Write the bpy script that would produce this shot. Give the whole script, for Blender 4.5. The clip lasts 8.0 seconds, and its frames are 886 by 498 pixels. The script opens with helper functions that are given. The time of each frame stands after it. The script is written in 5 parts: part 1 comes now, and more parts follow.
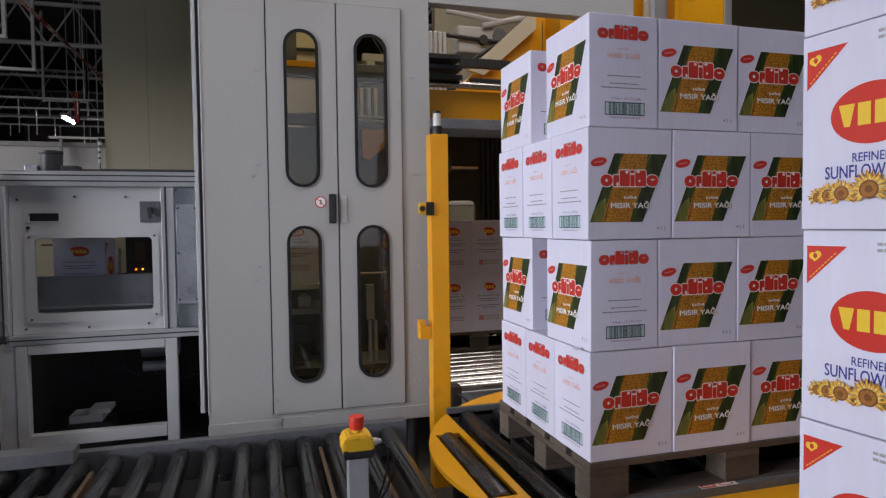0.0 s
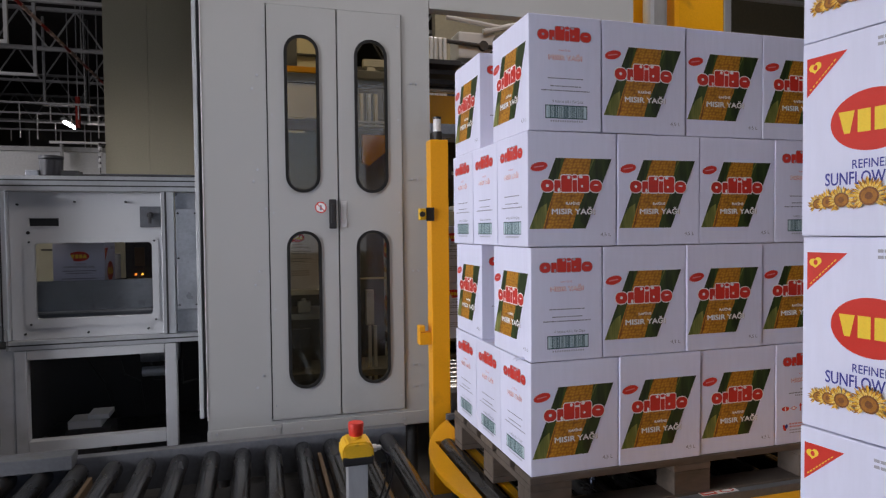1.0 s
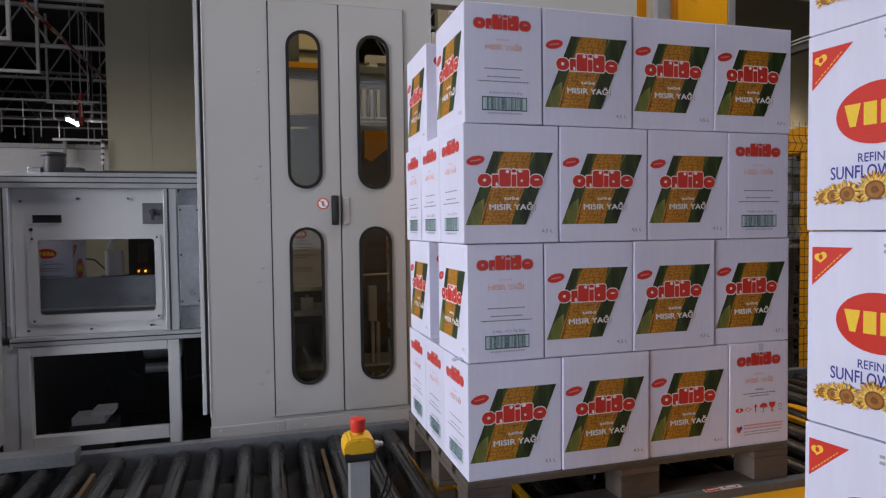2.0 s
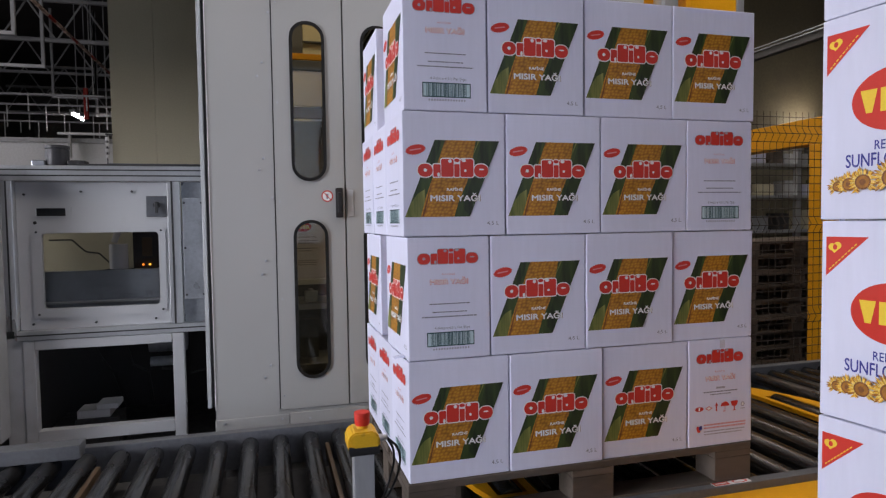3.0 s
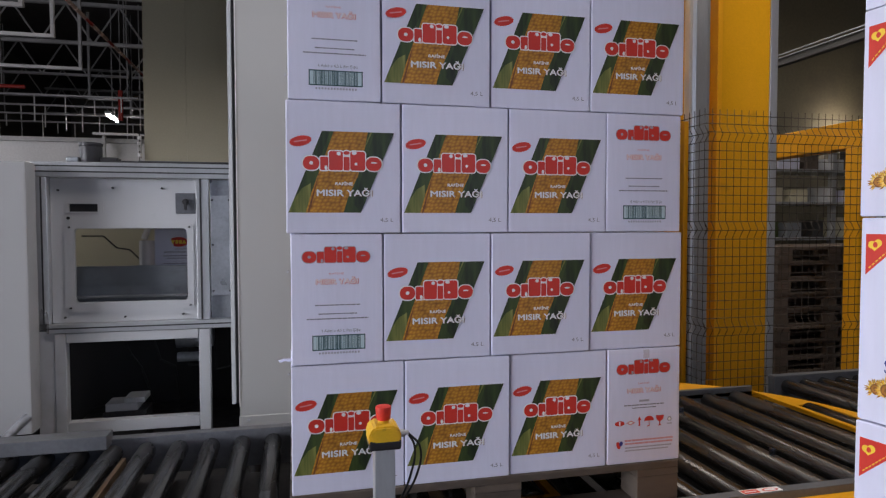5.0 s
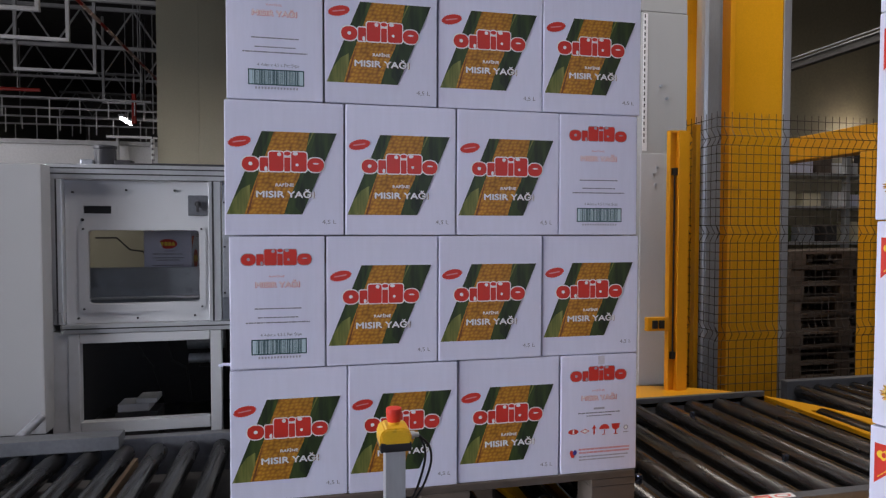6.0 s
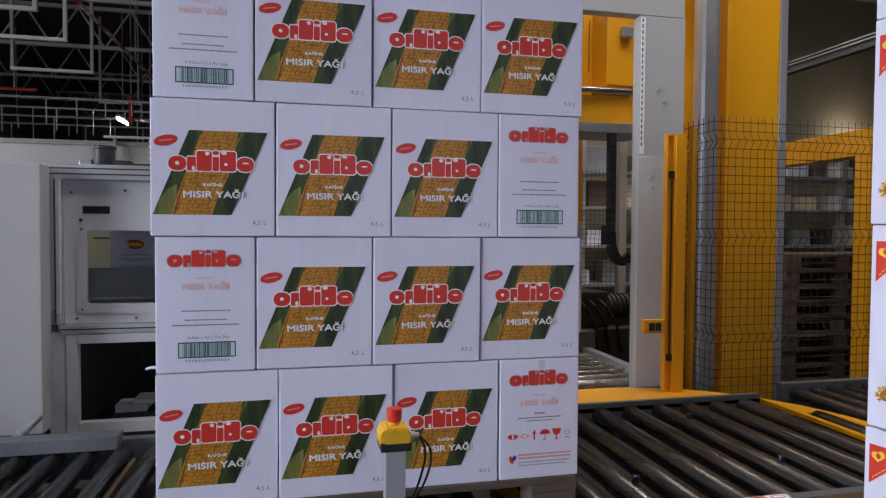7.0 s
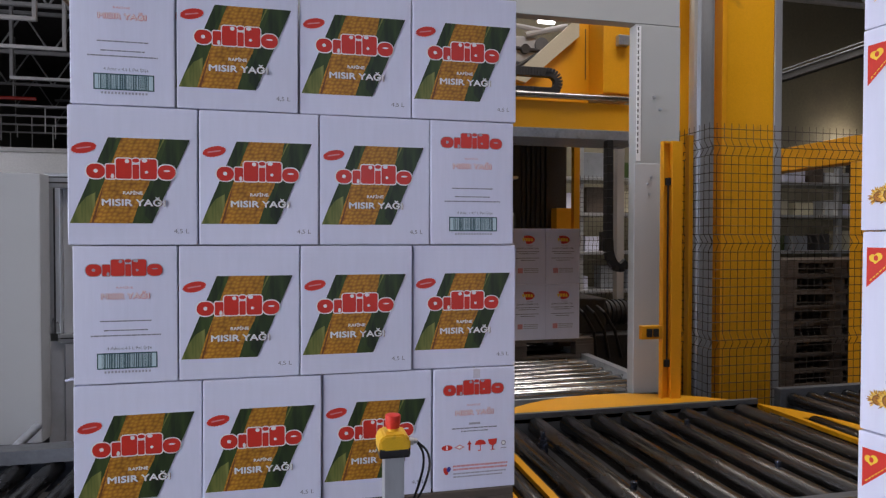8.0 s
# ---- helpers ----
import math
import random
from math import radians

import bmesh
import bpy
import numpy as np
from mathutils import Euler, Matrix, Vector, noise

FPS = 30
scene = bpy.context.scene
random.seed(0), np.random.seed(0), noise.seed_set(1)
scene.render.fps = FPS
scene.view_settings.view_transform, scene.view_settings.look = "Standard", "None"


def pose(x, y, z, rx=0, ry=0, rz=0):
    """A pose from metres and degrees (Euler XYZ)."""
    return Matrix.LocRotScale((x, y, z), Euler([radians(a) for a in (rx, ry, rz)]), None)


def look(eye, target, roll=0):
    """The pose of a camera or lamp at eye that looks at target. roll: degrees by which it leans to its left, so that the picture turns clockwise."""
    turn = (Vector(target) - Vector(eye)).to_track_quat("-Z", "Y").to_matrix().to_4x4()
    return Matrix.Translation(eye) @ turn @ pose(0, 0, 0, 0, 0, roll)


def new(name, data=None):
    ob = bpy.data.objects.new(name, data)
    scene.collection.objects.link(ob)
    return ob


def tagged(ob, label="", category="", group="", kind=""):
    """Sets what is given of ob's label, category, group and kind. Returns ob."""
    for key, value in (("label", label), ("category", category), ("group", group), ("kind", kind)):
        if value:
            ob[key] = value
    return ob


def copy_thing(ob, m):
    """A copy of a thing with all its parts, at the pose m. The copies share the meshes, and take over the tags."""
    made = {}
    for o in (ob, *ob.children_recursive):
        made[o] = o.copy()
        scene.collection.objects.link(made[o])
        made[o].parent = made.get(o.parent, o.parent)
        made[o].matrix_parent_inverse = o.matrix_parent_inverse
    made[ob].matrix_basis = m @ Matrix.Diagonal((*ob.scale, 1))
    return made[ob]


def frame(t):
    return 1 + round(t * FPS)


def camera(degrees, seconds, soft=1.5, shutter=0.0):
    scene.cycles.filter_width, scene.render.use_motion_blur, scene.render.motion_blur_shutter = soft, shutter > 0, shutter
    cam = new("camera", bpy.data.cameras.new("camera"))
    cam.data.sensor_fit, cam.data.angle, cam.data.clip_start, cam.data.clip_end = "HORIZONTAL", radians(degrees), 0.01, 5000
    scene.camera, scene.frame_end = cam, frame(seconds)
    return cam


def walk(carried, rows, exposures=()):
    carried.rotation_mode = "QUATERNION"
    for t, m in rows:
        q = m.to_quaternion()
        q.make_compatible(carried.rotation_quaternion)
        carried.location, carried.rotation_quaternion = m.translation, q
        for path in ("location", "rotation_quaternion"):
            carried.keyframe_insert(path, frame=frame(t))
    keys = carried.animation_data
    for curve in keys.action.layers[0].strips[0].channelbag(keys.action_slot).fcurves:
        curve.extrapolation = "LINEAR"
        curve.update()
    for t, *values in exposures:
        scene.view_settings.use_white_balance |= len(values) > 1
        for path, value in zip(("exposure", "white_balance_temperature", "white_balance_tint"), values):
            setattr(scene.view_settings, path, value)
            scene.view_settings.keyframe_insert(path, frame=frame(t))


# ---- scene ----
# camera: hand-held, almost on the spot, panning a few degrees to its left
cam = camera(70.5, 8.0, soft=1.28)
PATH = [
    (0.0, pose(-0.0000, -0.0001, 1.4000, 87.80, 0.68, -16.38)),
    (0.5, pose(-0.0013, -0.0017, 1.4013, 88.10, 0.48, -16.49)),
    (1.0, pose(0.0004, 0.0010, 1.4014, 88.28, 0.59, -16.38)),
    (1.5, pose(0.0039, 0.0018, 1.4009, 88.18, 0.65, -16.22)),
    (3.0, pose(0.0123, 0.0308, 1.3907, 87.42, 0.81, -15.63)),
    (3.5, pose(0.0202, 0.0400, 1.3863, 87.26, 0.51, -14.85)),
    (4.0, pose(0.0210, 0.0418, 1.3818, 87.18, 0.40, -14.44)),
    (4.5, pose(0.0195, 0.0446, 1.3723, 87.48, 0.26, -13.96)),
    (6.0, pose(0.0143, 0.0427, 1.3645, 88.13, -0.06, -12.40)),
    (6.5, pose(0.0102, 0.0397, 1.3642, 88.11, -0.25, -12.53)),
    (7.0, pose(0.0020, 0.0325, 1.3648, 88.29, -0.32, -12.72)),
    (7.5, pose(0.0038, 0.0221, 1.3663, 88.76, -0.06, -12.91)),
    (8.0, pose(0.0010, 0.0146, 1.3673, 88.92, -0.08, -12.84)),
]
walk(cam, PATH, exposures=[(0.0, -0.54, 6500, 19), (3.0, -0.43, 6440, 19), (6.0, -0.32, 6360, 19), (8.0, -0.31, 6240, 19)])

# ---- world, daylight and lamps ----
world = bpy.data.worlds.new("world")
scene.world = world
world.use_nodes = True
wn = world.node_tree.nodes
sky = wn.new("ShaderNodeTexSky")
sky.sky_type, sky.sun_disc = "NISHITA", False
sky.sun_elevation, sky.sun_rotation = radians(35), radians(250)
world.node_tree.links.new(sky.outputs[0], wn["Background"].inputs[0])
wn["Background"].inputs[1].default_value = 0.12


def area_lamp(name, m, sx, sy, power, color, spread=180):
    data = bpy.data.lights.new(name, "AREA")
    data.shape, data.size, data.size_y, data.energy, data.color = "RECTANGLE", sx, sy, power, color
    data.spread = radians(spread)
    ob = new(name, data)
    ob.matrix_world = m
    return ob


# daylight in the gates of the hall: one in the side wall, one behind the camera
area_lamp("gate_daylight", look((-7.9, -0.4, 2.6), (0.6, 2.6, 1.3)), 3.6, 4.2, 112, (0.9, 0.95, 1.0), 50)
area_lamp("gate_daylight_far", look((-7.9, 7.4, 2.4), (-3.0, 9.4, 1.8)), 2.6, 3.6, 165, (0.93, 0.96, 1.0))
area_lamp("gate_daylight_rear", look((1.6, -7.6, 2.8), (0.9, 2.0, 1.2)), 3.2, 3.8, 66, (0.68, 0.79, 1.0))
# two lamps added under the closed roof to brighten arch, turntable and column
area_lamp("overhead_fill", look((2.8, 7.0, 6.3), (2.3, 6.0, 0.0)), 4.6, 3.0, 470, (1.0, 0.93, 0.8))
area_lamp("overhead_fill_front", look((1.9, 2.0, 6.3), (1.9, 2.15, 0.0)), 4.4, 1.6, 270, (1.0, 0.94, 0.84))

area_lamp("work_light", look((10.2, 9.78, 3.10), (10.2, 10.2, 3.72)), 0.3, 0.12, 6, (1.0, 0.82, 0.55))

# ---- materials ----


def mat(name, color, rough=0.5, metal=0.0, vary=0.12, scale=6.0, fine=80.0, bump=0.0, stretch=(1, 1, 1), dirt=None, dirt_at=0.62, spread=0.0):
    """A paint, metal or wood with two scales of variation, optional dirt and a spread from object to object."""
    m = bpy.data.materials.new(name)
    m.use_nodes = True
    n, ln = m.node_tree.nodes, m.node_tree.links
    b = n["Principled BSDF"]
    tc, mp = n.new("ShaderNodeTexCoord"), n.new("ShaderNodeMapping")
    mp.inputs["Scale"].default_value = stretch
    ln.new(tc.outputs["Object"], mp.inputs[0])
    big, small = n.new("ShaderNodeTexNoise"), n.new("ShaderNodeTexNoise")
    big.inputs["Scale"].default_value, small.inputs["Scale"].default_value = scale, fine
    big.inputs["Detail"].default_value, small.inputs["Detail"].default_value = 4, 3
    ln.new(mp.outputs[0], big.inputs["Vector"]), ln.new(mp.outputs[0], small.inputs["Vector"])
    add = n.new("ShaderNodeMath")
    add.operation = "ADD"
    ln.new(big.outputs[0], add.inputs[0]), ln.new(small.outputs[0], add.inputs[1])
    rng = n.new("ShaderNodeMapRange")
    rng.inputs["From Min"].default_value, rng.inputs["From Max"].default_value = 0.7, 1.3
    rng.inputs["To Min"].default_value, rng.inputs["To Max"].default_value = 1 - vary, 1 + vary
    ln.new(add.outputs[0], rng.inputs["Value"])
    hsv = n.new("ShaderNodeHueSaturation")
    hsv.inputs["Color"].default_value = (*color, 1)
    val = rng.outputs[0]
    if spread:
        info, r2, mul = n.new("ShaderNodeObjectInfo"), n.new("ShaderNodeMapRange"), n.new("ShaderNodeMath")
        r2.inputs["To Min"].default_value, r2.inputs["To Max"].default_value = 1 - spread, 1 + spread
        mul.operation = "MULTIPLY"
        ln.new(info.outputs["Random"], r2.inputs["Value"])
        ln.new(val, mul.inputs[0]), ln.new(r2.outputs[0], mul.inputs[1])
        val = mul.outputs[0]
    ln.new(val, hsv.inputs["Value"])
    col = hsv.outputs[0]
    if dirt:
        sp, ramp, mix = n.new("ShaderNodeTexNoise"), n.new("ShaderNodeMapRange"), n.new("ShaderNodeMix")
        sp.inputs["Scale"].default_value, sp.inputs["Detail"].default_value = scale * 1.7, 8
        ln.new(mp.outputs[0], sp.inputs["Vector"])
        ramp.inputs["From Min"].default_value, ramp.inputs["From Max"].default_value = dirt_at - 0.07, dirt_at + 0.1
        ramp.inputs["To Max"].default_value = 0.85
        ln.new(sp.outputs[0], ramp.inputs["Value"])
        mix.data_type = "RGBA"
        ln.new(ramp.outputs[0], mix.inputs[0]), ln.new(col, mix.inputs[6])
        mix.inputs[7].default_value = (*dirt, 1)
        col = mix.outputs[2]
    ln.new(col, b.inputs["Base Color"])
    rr = n.new("ShaderNodeMapRange")
    rr.inputs["From Min"].default_value, rr.inputs["From Max"].default_value = 0.3, 0.7
    rr.inputs["To Min"].default_value, rr.inputs["To Max"].default_value = max(rough - 0.1, 0.02), min(rough + 0.1, 1)
    ln.new(big.outputs[0], rr.inputs["Value"]), ln.new(rr.outputs[0], b.inputs["Roughness"])
    b.inputs["Metallic"].default_value = metal
    if bump:
        bp = n.new("ShaderNodeBump")
        bp.inputs["Strength"].default_value, bp.inputs["Distance"].default_value = bump, 0.004
        ln.new(add.outputs[0], bp.inputs["Height"]), ln.new(bp.outputs[0], b.inputs["Normal"])
    return m


def glow(name, color, power):
    m = bpy.data.materials.new(name)
    m.use_nodes = True
    b = m.node_tree.nodes["Principled BSDF"]
    b.inputs["Base Color"].default_value = (*color, 1)
    b.inputs["Emission Color"].default_value, b.inputs["Emission Strength"].default_value = (*color, 1), power
    return m


def glass(name, tint, rough=0.02):
    m = bpy.data.materials.new(name)
    m.use_nodes = True
    n, ln = m.node_tree.nodes, m.node_tree.links
    tr, gl, mix, fr = n.new("ShaderNodeBsdfTransparent"), n.new("ShaderNodeBsdfGlossy"), n.new("ShaderNodeMixShader"), n.new("ShaderNodeFresnel")
    tr.inputs[0].default_value, gl.inputs["Roughness"].default_value, fr.inputs[0].default_value = (*tint, 1), rough, 1.45
    ln.new(fr.outputs[0], mix.inputs[0]), ln.new(tr.outputs[0], mix.inputs[1]), ln.new(gl.outputs[0], mix.inputs[2])
    ln.new(mix.outputs[0], n["Material Output"].inputs[0])
    return m


def kernel_mat():
    """Printed maize kernels: rows of cells that follow the slant of the cob."""
    m = bpy.data.materials.new("print_kernels")
    m.use_nodes = True
    n, ln = m.node_tree.nodes, m.node_tree.links
    tc, sep, comb = n.new("ShaderNodeTexCoord"), n.new("ShaderNodeSeparateXYZ"), n.new("ShaderNodeCombineXYZ")
    ln.new(tc.outputs["Object"], sep.inputs[0])
    ab, sh = n.new("ShaderNodeMath"), n.new("ShaderNodeMath")
    sh.operation, sh.inputs[1].default_value = "MULTIPLY_ADD", -0.42
    ln.new(sep.outputs[2], sh.inputs[0]), ln.new(sep.outputs[0], sh.inputs[2])
    sx, sz = n.new("ShaderNodeMath"), n.new("ShaderNodeMath")
    sx.operation = sz.operation = "MULTIPLY"
    sx.inputs[1].default_value, sz.inputs[1].default_value = 85, 105
    ln.new(sh.outputs[0], sx.inputs[0]), ln.new(sep.outputs[2], sz.inputs[0])
    ln.new(sx.outputs[0], comb.inputs[0]), ln.new(sz.outputs[0], comb.inputs[1])
    vo = n.new("ShaderNodeTexVoronoi")
    vo.voronoi_dimensions = "2D"
    vo.inputs["Scale"].default_value, vo.inputs["Randomness"].default_value = 1.0, 0.6
    ln.new(comb.outputs[0], vo.inputs["Vector"])
    ramp = n.new("ShaderNodeValToRGB")
    ramp.color_ramp.elements[0].color, ramp.color_ramp.elements[0].position = (0.56, 0.27, 0.024, 1), 0.05
    ramp.color_ramp.elements[1].color, ramp.color_ramp.elements[1].position = (0.2, 0.065, 0.006, 1), 0.85
    e = ramp.color_ramp.elements.new(0.4)
    e.color = (0.42, 0.18, 0.013, 1)
    ln.new(vo.outputs["Distance"], ramp.inputs[0])
    ns, hs, mr = n.new("ShaderNodeTexNoise"), n.new("ShaderNodeHueSaturation"), n.new("ShaderNodeMapRange")
    ns.inputs["Scale"].default_value = 14
    ln.new(tc.outputs["Object"], ns.inputs["Vector"]), ln.new(ns.outputs[0], mr.inputs["Value"])
    mr.inputs["To Min"].default_value, mr.inputs["To Max"].default_value = 0.55, 1.45
    ln.new(mr.outputs[0], hs.inputs["Value"]), ln.new(ramp.outputs[0], hs.inputs["Color"])
    b = n["Principled BSDF"]
    ln.new(hs.outputs[0], b.inputs["Base Color"])
    b.inputs["Roughness"].default_value = 0.42
    return m


def leaf_mat(name, dark, light):
    """Printed husk leaves: fine streaks that follow the slant."""
    m = bpy.data.materials.new(name)
    m.use_nodes = True
    n, ln = m.node_tree.nodes, m.node_tree.links
    tc, mp, ns, ramp = n.new("ShaderNodeTexCoord"), n.new("ShaderNodeMapping"), n.new("ShaderNodeTexNoise"), n.new("ShaderNodeValToRGB")
    mp.inputs["Rotation"].default_value = (0, radians(-20), 0)
    mp.inputs["Scale"].default_value = (60, 1, 6)
    ns.inputs["Scale"].default_value, ns.inputs["Detail"].default_value = 1.0, 5
    ln.new(tc.outputs["Object"], mp.inputs[0]), ln.new(mp.outputs[0], ns.inputs["Vector"]), ln.new(ns.outputs[0], ramp.inputs[0])
    ramp.color_ramp.elements[0].color, ramp.color_ramp.elements[0].position = (*dark, 1), 0.3
    ramp.color_ramp.elements[1].color, ramp.color_ramp.elements[1].position = (*light, 1), 0.72
    b = n["Principled BSDF"]
    ln.new(ramp.outputs[0], b.inputs["Base Color"])
    b.inputs["Roughness"].default_value = 0.42
    return m


M_GREY = mat("grey_machine_paint", (0.38, 0.39, 0.385), 0.42, vary=0.04, scale=1.5, fine=300, bump=0.02, dirt=(0.3, 0.3, 0.29), dirt_at=0.74)
M_GREY3 = mat("cabinet_paint", (0.35, 0.358, 0.36), 0.45, vary=0.05, scale=1.5, fine=250, bump=0.02, dirt=(0.22, 0.22, 0.22), dirt_at=0.7)
M_GREY2 = mat("pale_machine_paint", (0.47, 0.485, 0.497), 0.42, vary=0.05, scale=1.5, fine=250, bump=0.02, dirt=(0.33, 0.33, 0.32), dirt_at=0.72)
M_ALU = mat("aluminium_profile", (0.62, 0.64, 0.66), 0.35, 0.7, vary=0.06, scale=5, fine=120, stretch=(1, 1, 0.2))
M_ZINC = mat("zinc_sheet", (0.42, 0.45, 0.49), 0.36, 0.6, vary=0.14, scale=8, fine=60, dirt=(0.2, 0.2, 0.2), dirt_at=0.7)
M_STEEL = mat("worn_roller_steel", (0.125, 0.124, 0.122), 0.25, 0.92, vary=0.22, scale=7, fine=90, stretch=(1, 0.25, 1), dirt=(0.09, 0.08, 0.07), dirt_at=0.6, spread=0.25)
M_STEEL_X = mat("bright_roller_steel", (0.42, 0.42, 0.4), 0.22, 0.9, vary=0.15, scale=7, fine=90, stretch=(0.25, 1, 1), dirt=(0.2, 0.18, 0.15), dirt_at=0.66, spread=0.2)
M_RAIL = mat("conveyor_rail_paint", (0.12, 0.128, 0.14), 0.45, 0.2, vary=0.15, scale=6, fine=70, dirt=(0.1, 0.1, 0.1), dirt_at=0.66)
M_SENSOR = mat("blued_metal", (0.12, 0.14, 0.2), 0.25, 0.85, vary=0.15, scale=20, fine=150)
M_DARK = mat("dark_steel", (0.045, 0.045, 0.047), 0.55, 0.3, vary=0.25, scale=5, fine=60)
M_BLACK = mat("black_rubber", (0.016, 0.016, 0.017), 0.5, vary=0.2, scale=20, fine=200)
M_SEAL = mat("matt_black_rubber", (0.006, 0.006, 0.006), 0.9, vary=0.2, scale=20, fine=200)
M_YELLOW = mat("yellow_machine_paint", (0.74, 0.345, 0.006), 0.38, vary=0.07, scale=3, fine=120, bump=0.02, dirt=(0.34, 0.17, 0.02), dirt_at=0.72)
M_ORANGE = mat("yellow_post_paint", (0.8, 0.36, 0.01), 0.36, vary=0.06, scale=3, fine=120, dirt=(0.4, 0.17, 0.02), dirt_at=0.74)
M_YPLASTIC = mat("yellow_plastic", (0.72, 0.42, 0.015), 0.4, vary=0.06, scale=30, fine=250, dirt=(0.35, 0.2, 0.02), dirt_at=0.68)
M_RPLASTIC = mat("red_plastic", (0.6, 0.03, 0.015), 0.45, vary=0.1, scale=30, fine=200, dirt=(0.3, 0.06, 0.05), dirt_at=0.7)
M_FLOOR = mat("stained_concrete", (0.062, 0.06, 0.057), 0.6, vary=0.2, scale=1.2, fine=40, bump=0.15, dirt=(0.05, 0.05, 0.05), dirt_at=0.58)
M_WALL = mat("hall_wall", (0.17, 0.165, 0.15), 0.7, vary=0.1, scale=0.8, fine=20)
M_CREAM_WALL = mat("cream_hall_wall", (0.22, 0.2, 0.14), 0.7, vary=0.12, scale=0.6, fine=20, dirt=(0.16, 0.14, 0.11), dirt_at=0.66)
M_BEIGE = mat("beige_panel", (0.54, 0.5, 0.37), 0.45, vary=0.06, scale=0.8, fine=80)
M_CREAM = mat("cream_coated_sheet", (0.62, 0.58, 0.42), 0.45, vary=0.05, scale=1.5, fine=80)
M_CEIL = mat("dark_roof_deck", (0.07, 0.064, 0.062), 0.8, vary=0.3, scale=0.7, fine=8)
M_TRUSS = mat("roof_steel", (0.45, 0.45, 0.45), 0.5, 0.2, vary=0.15, scale=2, fine=20)
M_REDPIPE = mat("red_pipe_paint", (0.4, 0.03, 0.02), 0.4, vary=0.1, scale=3, fine=40)
M_CARD = mat("white_carton_board", (0.68, 0.69, 0.83), 0.5, vary=0.03, scale=5, fine=70, bump=0.16, stretch=(1, 1, 0.12), spread=0.03)
M_CARD_IN = mat("carton_edge", (0.5, 0.47, 0.45), 0.8, vary=0.1, scale=10, fine=100)
M_WOOD = mat("weathered_pallet_wood", (0.09, 0.07, 0.054), 0.75, vary=0.3, scale=4, fine=50, bump=0.3, stretch=(0.25, 1, 1), dirt=(0.1, 0.08, 0.065), dirt_at=0.56, spread=0.25)
M_WIRE = mat("dark_wire", (0.028, 0.018, 0.011), 0.7, 0.0, vary=0.1)
M_COPPER = mat("brown_strap", (0.1, 0.065, 0.035), 0.6, vary=0.2)
M_LAMP = glow("lamp_tube", (1.0, 0.97, 0.92), 26.0)
M_RED = mat("print_red", (0.62, 0.035, 0.02), 0.4, vary=0.04, fine=300)
M_WHITEINK = mat("print_white", (0.8, 0.8, 0.8), 0.45, vary=0.02, fine=300)
M_GREYINK = mat("print_grey", (0.2, 0.2, 0.24), 0.5, vary=0.05, fine=300)
M_SHADOWINK = mat("print_grey_outline", (0.36, 0.35, 0.4), 0.5, vary=0.05, fine=300)
M_PINKINK = mat("print_pale_red", (0.66, 0.28, 0.3), 0.5, vary=0.05, fine=300)
M_TEAL = mat("print_teal", (0.018, 0.075, 0.08), 0.45, vary=0.08, fine=300)
M_TEALPALE = mat("print_pale_teal", (0.5, 0.64, 0.68), 0.45, vary=0.05, fine=300)
M_BLUEINK = mat("print_blue", (0.04, 0.045, 0.28), 0.42, vary=0.05, fine=300)
M_YINK = mat("print_yellow", (0.86, 0.58, 0.04), 0.42, vary=0.05, fine=300)
M_BROWNINK = mat("print_brown", (0.2, 0.07, 0.015), 0.45, vary=0.3, scale=60, fine=300)
M_KERNEL = kernel_mat()
M_LEAF = leaf_mat("print_leaf", (0.008, 0.02, 0.006), (0.06, 0.095, 0.018))
M_LEAF_DARK = leaf_mat("print_leaf_dark", (0.005, 0.01, 0.004), (0.035, 0.06, 0.014))
M_LEAF_PALE = leaf_mat("print_leaf_pale", (0.06, 0.085, 0.012), (0.3, 0.3, 0.08))
M_GLASS = glass("smoked_pane", (0.84, 0.78, 0.62))
M_TAPE = mat("glossy_tape", (0.62, 0.6, 0.68), 0.14, vary=0.06, scale=60, fine=200, bump=0.3)
M_CLEAR = glass("clear_pane", (0.97, 0.97, 0.96))

# ---- building blocks ----


def bx(bm, x0, y0, z0, x1, y1, z1, bevel=0.0):
    """An axis-aligned box added to bm, with optionally bevelled edges."""
    tmp = bmesh.new()
    bmesh.ops.create_cube(tmp, size=1, matrix=Matrix.LocRotScale(((x0 + x1) / 2, (y0 + y1) / 2, (z0 + z1) / 2), None, (x1 - x0, y1 - y0, z1 - z0)))
    if bevel:
        bmesh.ops.bevel(tmp, geom=tmp.edges[:], offset=bevel, segments=2, profile=0.6, affect="EDGES")
    join(bm, tmp)


def join(bm, tmp, m=None):
    if m is not None:
        bmesh.ops.transform(tmp, matrix=m, verts=tmp.verts)
    me = bpy.data.meshes.new("tmp")
    tmp.to_mesh(me)
    tmp.free()
    bm.from_mesh(me)
    bpy.data.meshes.remove(me)


